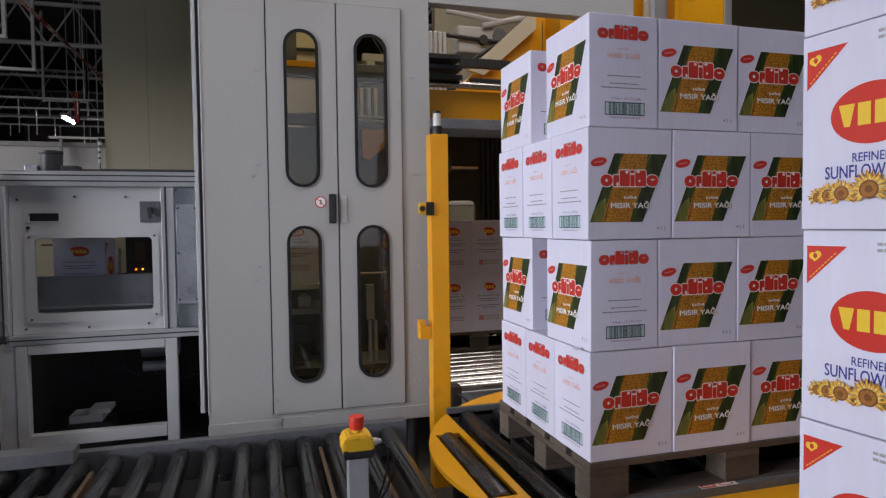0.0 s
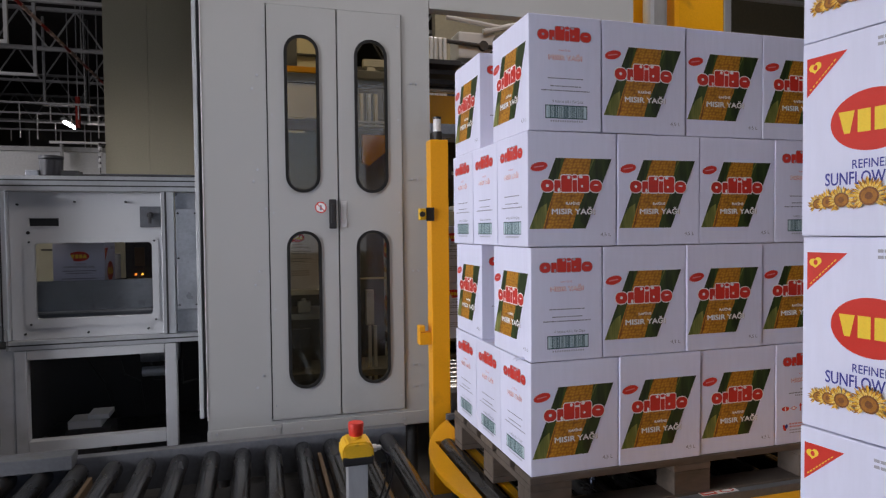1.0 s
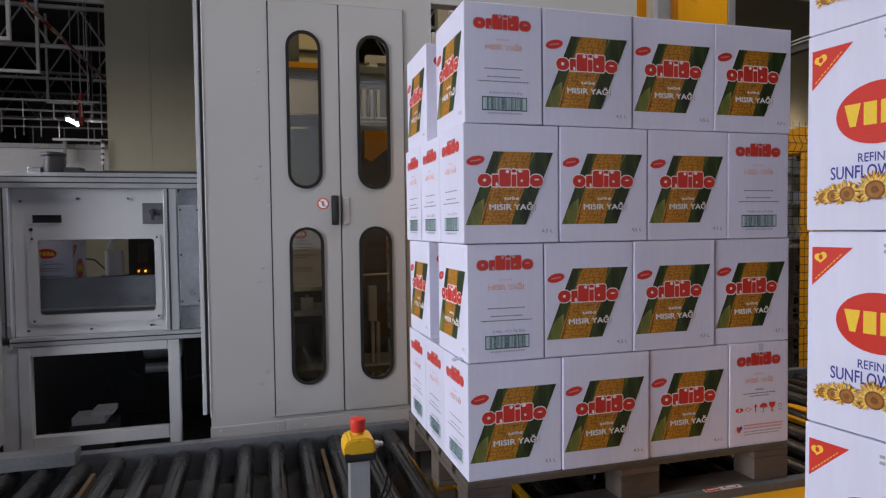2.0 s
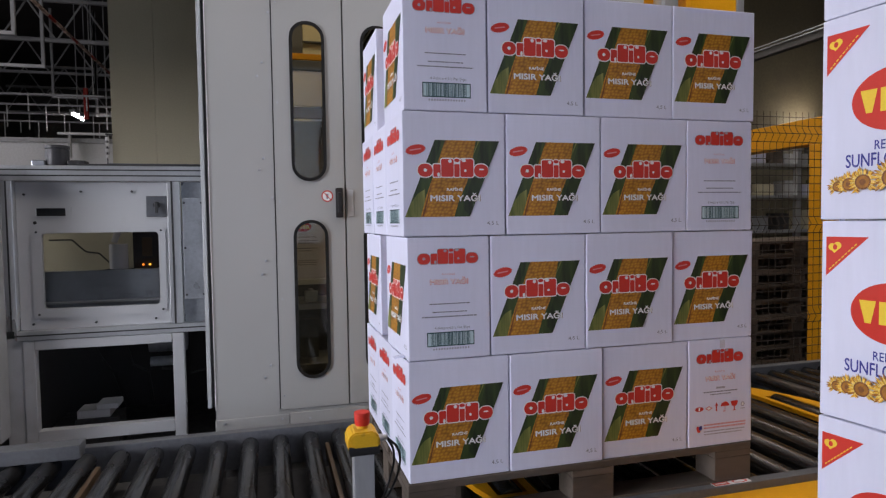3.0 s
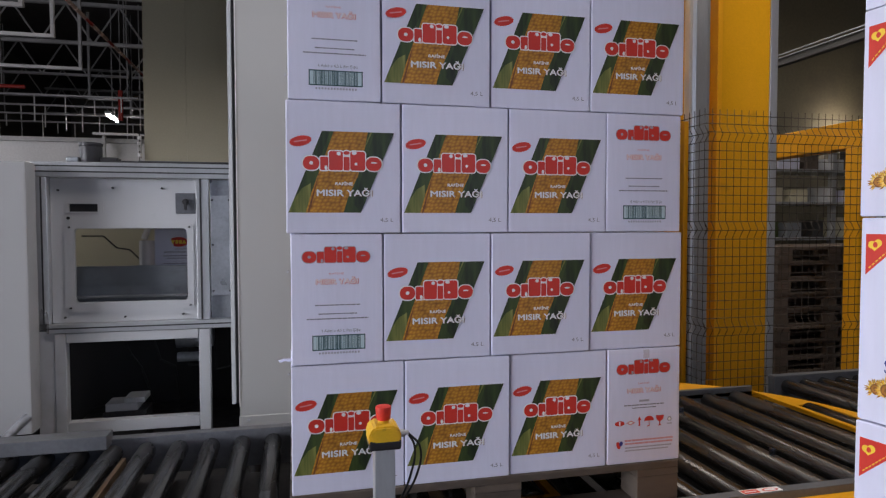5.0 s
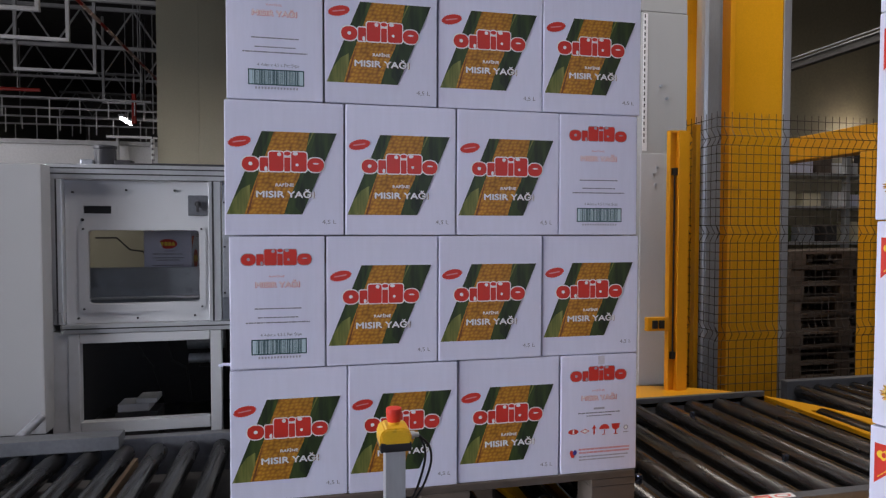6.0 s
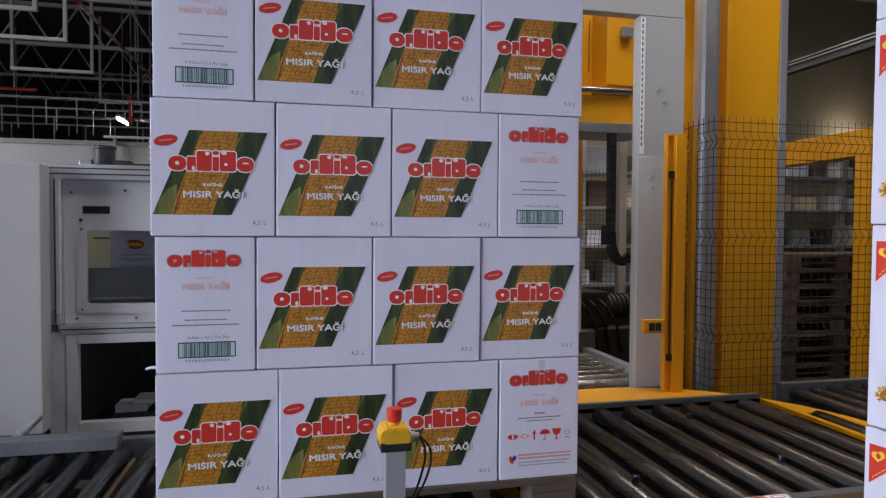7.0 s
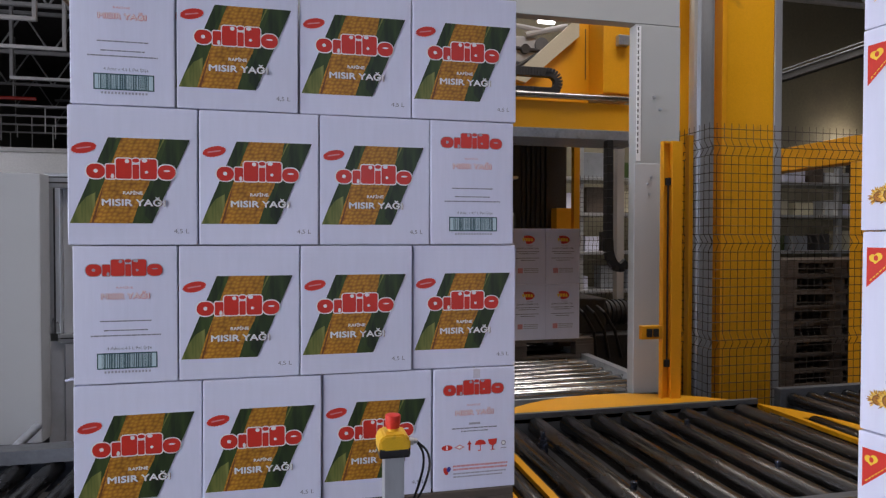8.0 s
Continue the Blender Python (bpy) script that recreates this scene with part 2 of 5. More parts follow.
def rod(bm, p, q, r, seg=12, bevel=0.0, r2=None):
    """A closed cylinder or cone from p to q."""
    p, q = Vector(p), Vector(q)
    tmp = bmesh.new()
    bmesh.ops.create_cone(tmp, cap_ends=True, segments=seg, radius1=r, radius2=r if r2 is None else r2, depth=(q - p).length)
    if bevel:
        es = [e for e in tmp.edges if abs(e.verts[0].co.z - e.verts[1].co.z) < 1e-6]
        bmesh.ops.bevel(tmp, geom=es, offset=bevel, segments=2, profile=0.6, affect="EDGES")
    turn = (q - p).to_track_quat("Z", "Y").to_matrix().to_4x4()
    join(bm, tmp, Matrix.Translation((p + q) / 2) @ turn)


def pipe(bm, pts, r, seg=8):
    for a, b in zip(pts, pts[1:]):
        rod(bm, a, b, r, seg)


def slab(bm, outline, holes, y0, y1):
    """A plate in the xz plane from y0 to y1, with openings: outline and holes are lists of (x, z)."""
    tmp = bmesh.new()
    edges = []
    for loop in [outline] + holes:
        vs = [tmp.verts.new((x, y0, z)) for x, z in loop]
        edges += [tmp.edges.new((vs[i], vs[(i + 1) % len(vs)])) for i in range(len(vs))]
    bmesh.ops.triangle_fill(tmp, edges=edges, use_beauty=True)
    out = bmesh.ops.extrude_face_region(tmp, geom=tmp.faces[:])
    bmesh.ops.translate(tmp, vec=(0, y1 - y0, 0), verts=[v for v in out["geom"] if isinstance(v, bmesh.types.BMVert)])
    bmesh.ops.recalc_face_normals(tmp, faces=tmp.faces)
    join(bm, tmp)


def rounded(x0, z0, x1, z1, r, n=6):
    pts = []
    for cx, cz, a0 in ((x1 - r, z1 - r, 0), (x0 + r, z1 - r, 90), (x0 + r, z0 + r, 180), (x1 - r, z0 + r, 270)):
        pts += [(cx + r * math.cos(radians(a0 + 90 * i / n)), cz + r * math.sin(radians(a0 + 90 * i / n))) for i in range(n + 1)]
    return pts


def rect(x0, z0, x1, z1):
    return [(x0, z0), (x1, z0), (x1, z1), (x0, z1)]


def part(name, bm, material, parent, label="", smooth=False):
    me = bpy.data.meshes.new(name)
    bm.to_mesh(me)
    bm.free()
    for m in material if isinstance(material, (list, tuple)) else [material]:
        me.materials.append(m)
    if smooth:
        me.shade_smooth()
        me.set_sharp_from_angle(angle=radians(40))
    ob = new(name, me)
    ob.parent = parent
    return tagged(ob, label)


def again(name, src, parent, m):
    """Another piece on the same mesh."""
    ob = new(name, src.data)
    ob.parent = parent
    ob.matrix_basis = m
    if "label" in src:
        ob["label"] = src["label"]
    return ob


def thing(name, label, category, m=None, group="", kind=""):
    ob = new(name)
    ob.empty_display_size = 0.1
    if m is not None:
        ob.matrix_basis = m
    return tagged(ob, label, category, group, kind)


def box_part(name, dims, material, parent, bevel=0.002, label=""):
    bm = bmesh.new()
    bx(bm, *dims, bevel=bevel)
    return part(name, bm, material, parent, label)


def rod_part(name, p, q, r, material, parent, seg=14, bevel=0.0, label=""):
    bm = bmesh.new()
    rod(bm, p, q, r, seg, bevel)
    return part(name, bm, material, parent, label, smooth=True)


def structure(name, dims, material, label, bevel=0.0):
    bm = bmesh.new()
    bx(bm, *dims, bevel=bevel)
    return tagged(part(name, bm, material, None), label, "", "", "structure")


class Print:
    """Flat print on a face: coloured shapes in metres from the face's lower left corner, each a hair above the last."""

    def __init__(self):
        self.verts, self.faces, self.index, self.mats, self.lift = [], [], [], [], 0.0006

    def add(self, pts, faces, material, up=True):
        if up:
            self.lift += 0.00008
        if material not in self.mats:
            self.mats.append(material)
        k = len(self.verts)
        self.verts += [(u, v, self.lift) for u, v in pts]
        self.faces += [[k + i for i in f] for f in faces]
        self.index += [self.mats.index(material)] * len(faces)

    def poly(self, pts, material, up=True):
        self.add(pts, [list(range(len(pts)))], material, up)

    def bar(self, u0, v0, u1, v1, material, up=True):
        self.poly([(u0, v0), (u1, v0), (u1, v1), (u0, v1)], material, up)

    def oval(self, u, v, ru, rv, material, tilt=0.0, n=28, jag=0.0, up=True):
        c, s = math.cos(radians(tilt)), math.sin(radians(tilt))
        pts = []
        for i in range(n):
            k = 1 - jag * (i % 2)
            a, b = ru * k * math.cos(2 * math.pi * i / n), rv * k * math.sin(2 * math.pi * i / n)
            pts.append((u + a * c - b * s, v + a * s + b * c))
        self.poly(pts, material, up)

    def text(self, words, u, v, width, height, material, tilt=0.0, bold=0.0):
        """Words, made heavier by setting them several times a hair apart."""
        k = bold * height
        for du, dv in ((0, 0), (-k, 0), (k, 0), (0, k), (0, -k)) if bold else ((0, 0),):
            self.words(words, u + du, v + dv, width, height, material, tilt)

    def words(self, words, u, v, width, height, material, tilt):
        """Words in the built-in font, centred on (u, v) and fitted to width and cap height."""
        cu = bpy.data.curves.new("words", "FONT")
        cu.body, cu.size, cu.resolution_u = words, 1.0, 3
        ob = new("words", cu)
        bpy.context.view_layer.update()
        ev = ob.evaluated_get(bpy.context.evaluated_depsgraph_get())
        me = ev.to_mesh()
        p = np.array([w.co[:2] for w in me.vertices])
        fs = [list(f.vertices) for f in me.polygons]
        ev.to_mesh_clear()
        bpy.data.objects.remove(ob)
        lo, hi = p.min(0), p.max(0)
        p = (p - (lo + hi) / 2) * (width / (hi[0] - lo[0]), height / (hi[1] - lo[1]))
        c, s = math.cos(radians(tilt)), math.sin(radians(tilt))
        self.add([(u + a * c - b * s, v + a * s + b * c) for a, b in p], fs, material)

    def mesh(self, name, m):
        """The print as a mesh, u v and the lift turned to the face by the matrix m."""
        me = bpy.data.meshes.new(name)
        me.from_pydata([m @ Vector(w) for w in self.verts], [], self.faces)
        for k in self.mats:
            me.materials.append(k)
        me.polygons.foreach_set("material_index", self.index)
        me.update()
        return me


def on_face(side, w, d):
    """The matrix of a carton's face: its lower left corner, u to the right, v up, as seen from outside."""
    r, o = {"front": (0, (-w / 2, -d / 2, 0)), "back": (180, (w / 2, d / 2, 0)), "left": (-90, (-w / 2, d / 2, 0)), "right": (90, (w / 2, -d / 2, 0))}[side]
    return pose(*o, 0, 0, r) @ pose(0, 0, 0, 90)


# ---- hall ----
structure("floor", (-8, -8, -0.12, 16, 26, 0.0), M_FLOOR, "stained grey concrete factory floor")
structure("ceiling", (-8, -8, 6.4, 16, 26, 6.6), M_CEIL, "dark roof deck of the factory hall")
structure("wall_north", (-8, 26, 0, 16, 26.3, 6.6), M_WALL, "plain grey far wall of the hall")
structure("wall_east", (16, -8, 0, 16.3, 26, 6.6), M_WALL, "plain grey side wall of the hall")
bmw = bmesh.new()
for dims in ((-8.3, -8, 0, -8, -2.4, 6.6), (-8.3, -2.4, 5.0, -8, 1.6, 6.6), (-8.3, 1.6, 0, -8, 6.0, 6.6), (-8.3, 6.0, 4.4, -8, 8.8, 6.6), (-8.3, 8.8, 0, -8, 26, 6.6)):
    bx(bmw, *dims)
tagged(part("wall_west", bmw, M_WALL, None), "grey hall wall with an open gate", kind="structure")
bmw = bmesh.new()
for dims in ((-8, -8.3, 0, -0.2, -8, 6.6), (-0.2, -8.3, 5.0, 3.4, -8, 6.6), (3.4, -8.3, 0, 16, -8, 6.6)):
    bx(bmw, *dims)
tagged(part("wall_south", bmw, M_WALL, None), "grey hall wall with an open gate", kind="structure")

ZR = 0.476  # top of the rollers

# ---- roller conveyors ----


def bed_along_x(name, label, x0, x1, y0, y1, first, pitch, r=0.036):
    """A pallet conveyor that carries along x: two side rails, rollers across, legs."""
    t = thing(name, label, "conveyor")
    bm = bmesh.new()
    bx(bm, x0, y1, ZR - 0.14, x1, y1 + 0.05, ZR + 0.02, 0.004)
    part("side_rail", bm, M_RAIL, t)
    bm = bmesh.new()
    bx(bm, x0, y0 - 0.05, ZR - 0.14, x1, y0, ZR + 0.005, 0.004)
    part("side_rail", bm, M_RAIL, t)
    n, src = 0, None
    x = first
    while x > x0 + r and x < x1 - r / 2:
        if src is None:
            bm = bmesh.new()
            rod(bm, (0, y0 + 0.004, 0), (0, y1 - 0.012, 0), r, 20, 0.004)
            rod(bm, (0, y1 - 0.012, 0), (0, y1, 0), 0.012, 10)
            src = part("roller", bm, M_STEEL, t, smooth=True)
            src.matrix_basis = pose(x, 0, ZR - r)
        else:
            again("roller", src, t, pose(x, 0, ZR - r, 0, 37.0 * n, 0))
        n += 1
        x += pitch
    bm = bmesh.new()
    bx(bm, x0, y0, ZR - 0.2, x1, y1, ZR - 0.17)
    part("drip_tray", bm, M_DARK, t)
    for x in (x0 + 0.15, (x0 + x1) / 2, x1 - 0.15):
        for y in (y0 - 0.045, y1 + 0.005):
            box_part("leg", (x - 0.03, y, 0, x + 0.03, y + 0.04, ZR - 0.14), M_RAIL, t)
    return t


conveyor = bed_along_x("roller_conveyor", "worn steel roller conveyor with grey side rails", -3.4, 0.64, 1.62, 2.82, 0.545, -0.1255)
bm = bmesh.new()
bx(bm, -1.6, 2.75, ZR + 0.0, -0.72, 2.84, ZR + 0.055, 0.003)
part("guide_plate", bm, M_RAIL, conveyor, "bent zinc guide plate")
for x in (0.232, -0.645):
    box_part("wear_strip", (x - 0.008, 1.7, ZR - 0.06, x + 0.008, 2.7, ZR - 0.02), M_COPPER, conveyor, 0.002, "brown wear strip")
infeed = bed_along_x("infeed_conveyor", "dark worn steel roller conveyor with grey side rails", 2.69, 6.5, 1.6, 3.08, 2.76, 0.1225)

# turntable
TC = (1.65, 2.32)
turn = thing("turntable", "round yellow turntable with a bed of worn steel rollers", "turntable")
bm = bmesh.new()
circle = [(TC[0] + 1.0 * math.cos(2 * math.pi * i / 72), TC[1] + 1.0 * math.sin(2 * math.pi * i / 72)) for i in range(72)]
slots = [rect(0.875, 1.80, 2.425, 2.94), rect(0.735, 1.98, 0.845, 2.66), rect(2.455, 1.98, 2.565, 2.66)]
slab(bm, circle, slots, 0, 0.02)
bmesh.ops.transform(bm, matrix=Matrix(((1, 0, 0, 0), (0, 0, 1, 0), (0, -1, 0, ZR - 0.012), (0, 0, 0, 1))), verts=bm.verts)
bmesh.ops.recalc_face_normals(bm, faces=bm.faces)
part("disc", bm, M_YELLOW, turn, "yellow painted steel disc")
bm = bmesh.new()
rod(bm, (*TC, 0.0), (*TC, ZR - 0.16), 0.9, 48)
part("drum", bm, M_DARK, turn)
for y0, y1 in ((2.94, 2.965), (1.76, 1.8)):
    box_part("bed_rail", (0.875, y0, ZR - 0.12, 2.425, y1, ZR + 0.015), M_RAIL, turn)
bm = bmesh.new()
rod(bm, (0, 1.81, 0), (0, 2.93, 0), 0.045, 20, 0.004)
src = part("roller", bm, M_STEEL, turn, smooth=True)
src.matrix_basis = pose(0.975, 0, ZR - 0.045)
for i in range(1, 9):
    again("roller", src, turn, pose(0.975 + 0.167 * i, 0, ZR - 0.045, 0, 41 * i, 0))
for x in (0.79, 2.51):
    rod_part("end_roller", (x, 1.99, ZR - 0.042), (x, 2.65, ZR - 0.042), 0.042, M_STEEL, turn, 20, 0.004)
for x, y in ((1.16, 2.03), (1.815, 2.09), (1.06, 2.64), (1.805, 2.668)):
    bm = bmesh.new()
    rod(bm, (x, y, ZR - 0.1), (x, y, ZR - 0.03), 0.024, 14, 0.004)
    rod(bm, (x, y, ZR - 0.03), (x, y, ZR - 0.012), 0.019, 6, 0.002)
    rod(bm, (x, y, ZR - 0.012), (x, y, ZR + 0.022), 0.012, 14, 0.004)
    part("sensor", bm, M_SENSOR, turn, "small blued metal sensor between the rollers", smooth=True)
# sticker on the near rail of the roller bed
sign = thing("warning_sticker", "small white and red warning sticker on the bed rail", "sticker", pose(1.5, 1.78, ZR + 0.0165))
pr = Print()
pr.bar(-0.075, -0.016, 0.075, 0.016, M_WHITEINK)
pr.bar(-0.07, -0.013, -0.01, 0.013, M_RED)
pr.oval(0.035, 0, 0.03, 0.012, M_RED)
pr.oval(0.035, 0, 0.022, 0.008, M_WHITEINK)
pr.bar(-0.062, -0.004, -0.018, 0.002, M_WHITEINK)
ob = new("sticker_sheet", pr.mesh("sticker_sheet", Matrix.Identity(4)))
ob.parent = sign

# conveyor that runs back through the machine, rollers across it
back = thing("outfeed_conveyor", "bright steel roller conveyor running back through the machine", "conveyor")
for x0, x1 in ((0.97, 1.03), (2.03, 2.09)):
    box_part("side_rail", (x0, 3.40, ZR - 0.14, x1, 6.4, ZR + 0.03), M_ZINC, back)
box_part("end_plate", (1.03, 3.40, ZR - 0.15, 2.03, 3.42, ZR - 0.04), M_ZINC, back)
bm = bmesh.new()
rod(bm, (1.035, 0, 0), (2.025, 0, 0), 0.036, 20, 0.004)
src = part("roller", bm, M_STEEL_X, back, smooth=True)
src.matrix_basis = pose(0, 3.47, ZR - 0.036)
for i in range(1, 24):
    again("roller", src, back, pose(0, 3.47 + 0.122 * i, ZR - 0.036, 47 * i, 0, 0))
box_part("drip_tray", (1.03, 3.42, ZR - 0.2, 2.03, 6.4, ZR - 0.17), M_DARK, back)
for x in (0.98, 2.04):
    for y in (3.6, 5.0, 6.2):
        box_part("leg", (x, y, 0, x + 0.04, y + 0.06, ZR - 0.14), M_ZINC, back)
# conveyor on the near side, on which the other pallet waits
near = thing("near_conveyor", "steel roller conveyor on the near side of the turntable", "conveyor")
for x0, x1 in ((0.97, 1.03), (2.2, 2.26)):
    box_part("side_rail", (x0, -1.2, ZR - 0.03 - 0.14, x1, 1.27, ZR - 0.01), M_RAIL, near)
bm = bmesh.new()
rod(bm, (1.035, 0, 0), (2.195, 0, 0), 0.036, 20, 0.004)
src = part("roller", bm, M_STEEL, near, smooth=True)
src.matrix_basis = pose(0, 1.2, ZR - 0.03 - 0.036)
for i in range(1, 19):
    again("roller", src, near, pose(0, 1.2 - 0.122 * i, ZR - 0.03 - 0.036, 47 * i, 0, 0))
for x in (0.98, 2.21):
    for y in (-1.0, 0.0, 1.1):
        box_part("leg", (x, y, 0, x + 0.04, y + 0.06, ZR - 0.03 - 0.14), M_RAIL, near)

# ---- the palletiser: cabinet with doors, arch, gantry ----
YM = 3.35
cab = thing("machine_cabinet", "tall grey sheet-metal machine cabinet with a double service door", "machine")
bm = bmesh.new()
slab(bm, rect(-0.262, 0.33, 0.915, 3.2), [rect(0.05, 0.42, 0.76, 2.567)], YM, YM + 0.03)
part("front_panel", bm, M_GREY, cab)
# left panel extended, unseen, to keep overhead light off the panel room
box_part("side_panel", (-0.262, YM + 0.032, 0.33, -0.232, YM + 2.2, 4.9), M_GREY, cab)
box_part("side_panel", (0.885, YM + 0.032, 2.6, 0.915, YM + 0.5, 3.2), M_GREY, cab)
box_part("side_post", (0.865, YM + 0.032, 0.36, 0.905, YM + 0.1, 2.598), M_ALU, cab)
box_part("back_panel", (-0.23, YM + 1.22, 0.33, 0.885, YM + 1.25, 1.5), M_RAIL, cab)
box_part("floor_panel", (-0.24, YM + 0.032, 0.33, 0.885, YM + 1.2, 0.36), M_DARK, cab)
box_part("plinth", (0.10, YM - 0.012, 0.335, 0.912, YM - 0.001, 0.405), M_GREY, cab, 0.003)
box_part("corner_plate", (-0.266, YM - 0.008, 0.325, 0.095, YM - 0.001, 0.40), M_GREY, cab, 0.003)
box_part("corner_profile", (-0.305, YM + 0.05, 0.45, -0.285, YM + 0.11, 3.2), M_GREY2, cab, 0.003)
box_part("corner_gasket", (-0.2845, YM + 0.07, 0.45, -0.2625, YM + 0.1, 3.2), M_DARK, cab, 0.001)
box_part("edge_trim", (-0.2645, YM - 0.004, 0.45, -0.2605, YM + 0.02, 3.2), M_WHITEINK, cab, 0.001, "pale folded sheet edge")
for x in (-0.2, 0.3, 0.82):
    for y in (YM + 0.1, YM + 1.1):
        rod_part("foot", (x, y, 0), (x, y, 0.33), 0.03, M_DARK, cab)
door_w = {"a": (0.056, 0.4065, 0.147, 0.308), "b": (0.4125, 0.755, 0.508, 0.669)}
for x0, x1, w0, w1 in door_w.values():
    bm = bmesh.new()
    wins = ((0.588, 1.397), (1.612, 2.408))
    slab(bm, rect(x0, 0.425, x1, 2.562), [rounded(w0, z0, w1, z1, 0.078) for z0, z1 in wins], YM - 0.012, YM + 0.02)
    bmesh.ops.bevel(bm, geom=[e for e in bm.edges if all(abs(v.co.y - YM + 0.012) < 1e-5 for v in e.verts) and len(e.link_faces) == 2 and e.calc_face_angle(0) > 1], offset=0.003, segments=2, affect="EDGES")
    leaf = part("door_leaf", bm, M_GREY, cab)
    for z0, z1 in wins:
        bm = bmesh.new()
        slab(bm, rounded(w0 - 0.008, z0 - 0.008, w1 + 0.008, z1 + 0.008, 0.086), [rounded(w0 + 0.008, z0 + 0.008, w1 - 0.008, z1 - 0.008, 0.07)], YM - 0.019, YM - 0.0125)
        part("window_seal", bm, M_SEAL, leaf, "black rubber window seal")
        bm = bmesh.new()
        slab(bm, rounded(w0 + 0.001, z0 + 0.001, w1 - 0.001, z1 - 0.001, 0.077), [], YM - 0.004, YM)
        p = part("pane", bm, M_GLASS, leaf, "smoked acrylic pane")
        p.visible_shadow = False
    for z in (0.5, 1.0, 1.5, 2.0, 2.5):
        xs = x0 + 0.02 if x0 < 0.2 else x1 - 0.02
        rod_part("rivet", (xs, YM - 0.016, z), (xs, YM - 0.011, z), 0.005, M_ZINC, leaf, 8)
# dark strips added behind the door gaps so that no inside light shows
for x0, x1 in ((0.035, 0.072), (0.392, 0.428), (0.742, 0.775)):
    box_part("gap_backing", (x0, YM + 0.0305, 0.41, x1, YM + 0.04, 2.6), M_DARK, cab, 0)
for z0, z1 in ((0.405, 0.44), (2.55, 2.6)):
    box_part("gap_backing", (0.073, YM + 0.0305, z0, 0.391, YM + 0.04, z1), M_DARK, cab, 0)
    box_part("gap_backing", (0.429, YM + 0.0305, z0, 0.741, YM + 0.04, z1), M_DARK, cab, 0)
bm = bmesh.new()
bx(bm, 0.357, YM - 0.03, 1.415, 0.395, YM - 0.013, 1.57, 0.006)
bx(bm, 0.366, YM - 0.045, 1.44, 0.386, YM - 0.03, 1.545, 0.005)
part("handle", bm, M_BLACK, cab, "black plastic recessed door handle")
box_part("strike_plate", (0.418, YM - 0.0165, 1.42, 0.45, YM - 0.0125, 1.56), M_GREY2, cab)
pr = Print()
pr.oval(0, 0, 0.03, 0.03, M_RED)
pr.oval(0, 0, 0.024, 0.024, M_WHITEINK)
pr.bar(-0.005, -0.014, 0.005, 0.012, M_GREYINK)
pr.poly([(-0.019, 0.016), (-0.016, 0.019), (0.019, -0.016), (0.016, -0.019)], M_RED)
ob = new("prohibition_sign", pr.mesh("prohibition_sign", pose(0.315, YM - 0.0125, 1.527, 90)))
ob.parent = cab
bolt_src = None
for x, z in ((0.005, 2.2), (-0.02, 2.13), (0.0, 1.72), (-0.02, 1.66), (0.0, 1.2), (-0.02, 1.13), (0.01, 0.66), (-0.02, 0.6), (-0.22, 0.38), (-0.22, 0.345), (0.06, 0.38), (0.06, 0.345),
             (0.81, 2.2), (0.84, 2.2), (0.81, 1.68), (0.84, 1.68), (0.81, 1.18), (0.84, 1.18), (0.81, 0.66), (0.84, 0.66), (0.81, 0.54), (0.84, 0.54), (0.2, 0.37), (0.45, 0.37), (0.75, 0.37), (0.04, 1.52), (0.04, 2.45)):
    if bolt_src is None:
        bm = bmesh.new()
        rod(bm, (0, -0.005, 0), (0, 0, 0), 0.0065, 10, 0.0015)
        bolt_src = part("bolt", bm, M_ZINC, cab, smooth=True)
        bolt_src.matrix_basis = pose(x, YM - 0.0005, z)
    else:
        again("bolt", bolt_src, cab, pose(x, YM - (0.0005 if z > 0.42 else 0.011), z))
# what stands inside the cabinet
inner = thing("inner_lift", "yellow and grey lift mechanism inside the cabinet", "mechanism")
YI = YM + 0.55
box_part("mast", (0.655, YI + 0.02, 0.36, 0.675, YI + 0.05, 0.80), M_ALU, inner)
box_part("mast", (0.69, YI + 0.02, 0.36, 0.71, YI + 0.05, 0.80), M_ALU, inner)
box_part("slide_bar", (0.64, YI, 0.81, 0.69, YI + 0.05, 1.03), M_ALU, inner, 0.003, "pale aluminium slide bar")
for i, x in enumerate((0.58, 0.615, 0.65, 0.70, 0.745)):
    box_part("rib", (x, YI + 0.2, 2.09, x + 0.022, YI + 0.25, 2.30), M_ALU if i % 2 else M_BEIGE, inner, 0.003)
box_part("cross_beam", (-0.2, YI, 2.305, 0.84, YI + 0.08, 2.36), M_RAIL, inner, 0.003)
box_part("cross_beam", (0.44, YI, 2.05, 0.84, YI + 0.04, 2.062), M_ALU, inner, 0.002)
box_part("cross_beam", (0.44, YI, 2.075, 0.84, YI + 0.04, 2.087), M_ALU, inner, 0.002)
box_part("cross_beam", (-0.2, YI, 2.363, 0.42, YI + 0.06, 2.40), M_YELLOW, inner, 0.003)
box_part("cream_sheet", (0.10, YI + 0.01, 2.092, 0.42, YI + 0.03, 2.298), M_CREAM, inner, 0.002, "cream coated sheet")
box_part("cream_sheet", (0.26, YI + 0.3, 2.44, 0.5, YI + 0.32, 2.66), M_CREAM, inner, 0.002, "cream coated sheet")
# dark panels put the unlit depth behind the upper panes into colour
box_part("shade_panel", (-0.22, YI + 0.4, 2.4, 0.5, YI + 0.42, 3.1), M_RAIL, inner, 0.003)
box_part("shade_panel", (0.52, YI + 0.4, 2.06, 0.86, YI + 0.42, 2.5), M_RAIL, inner, 0.003)
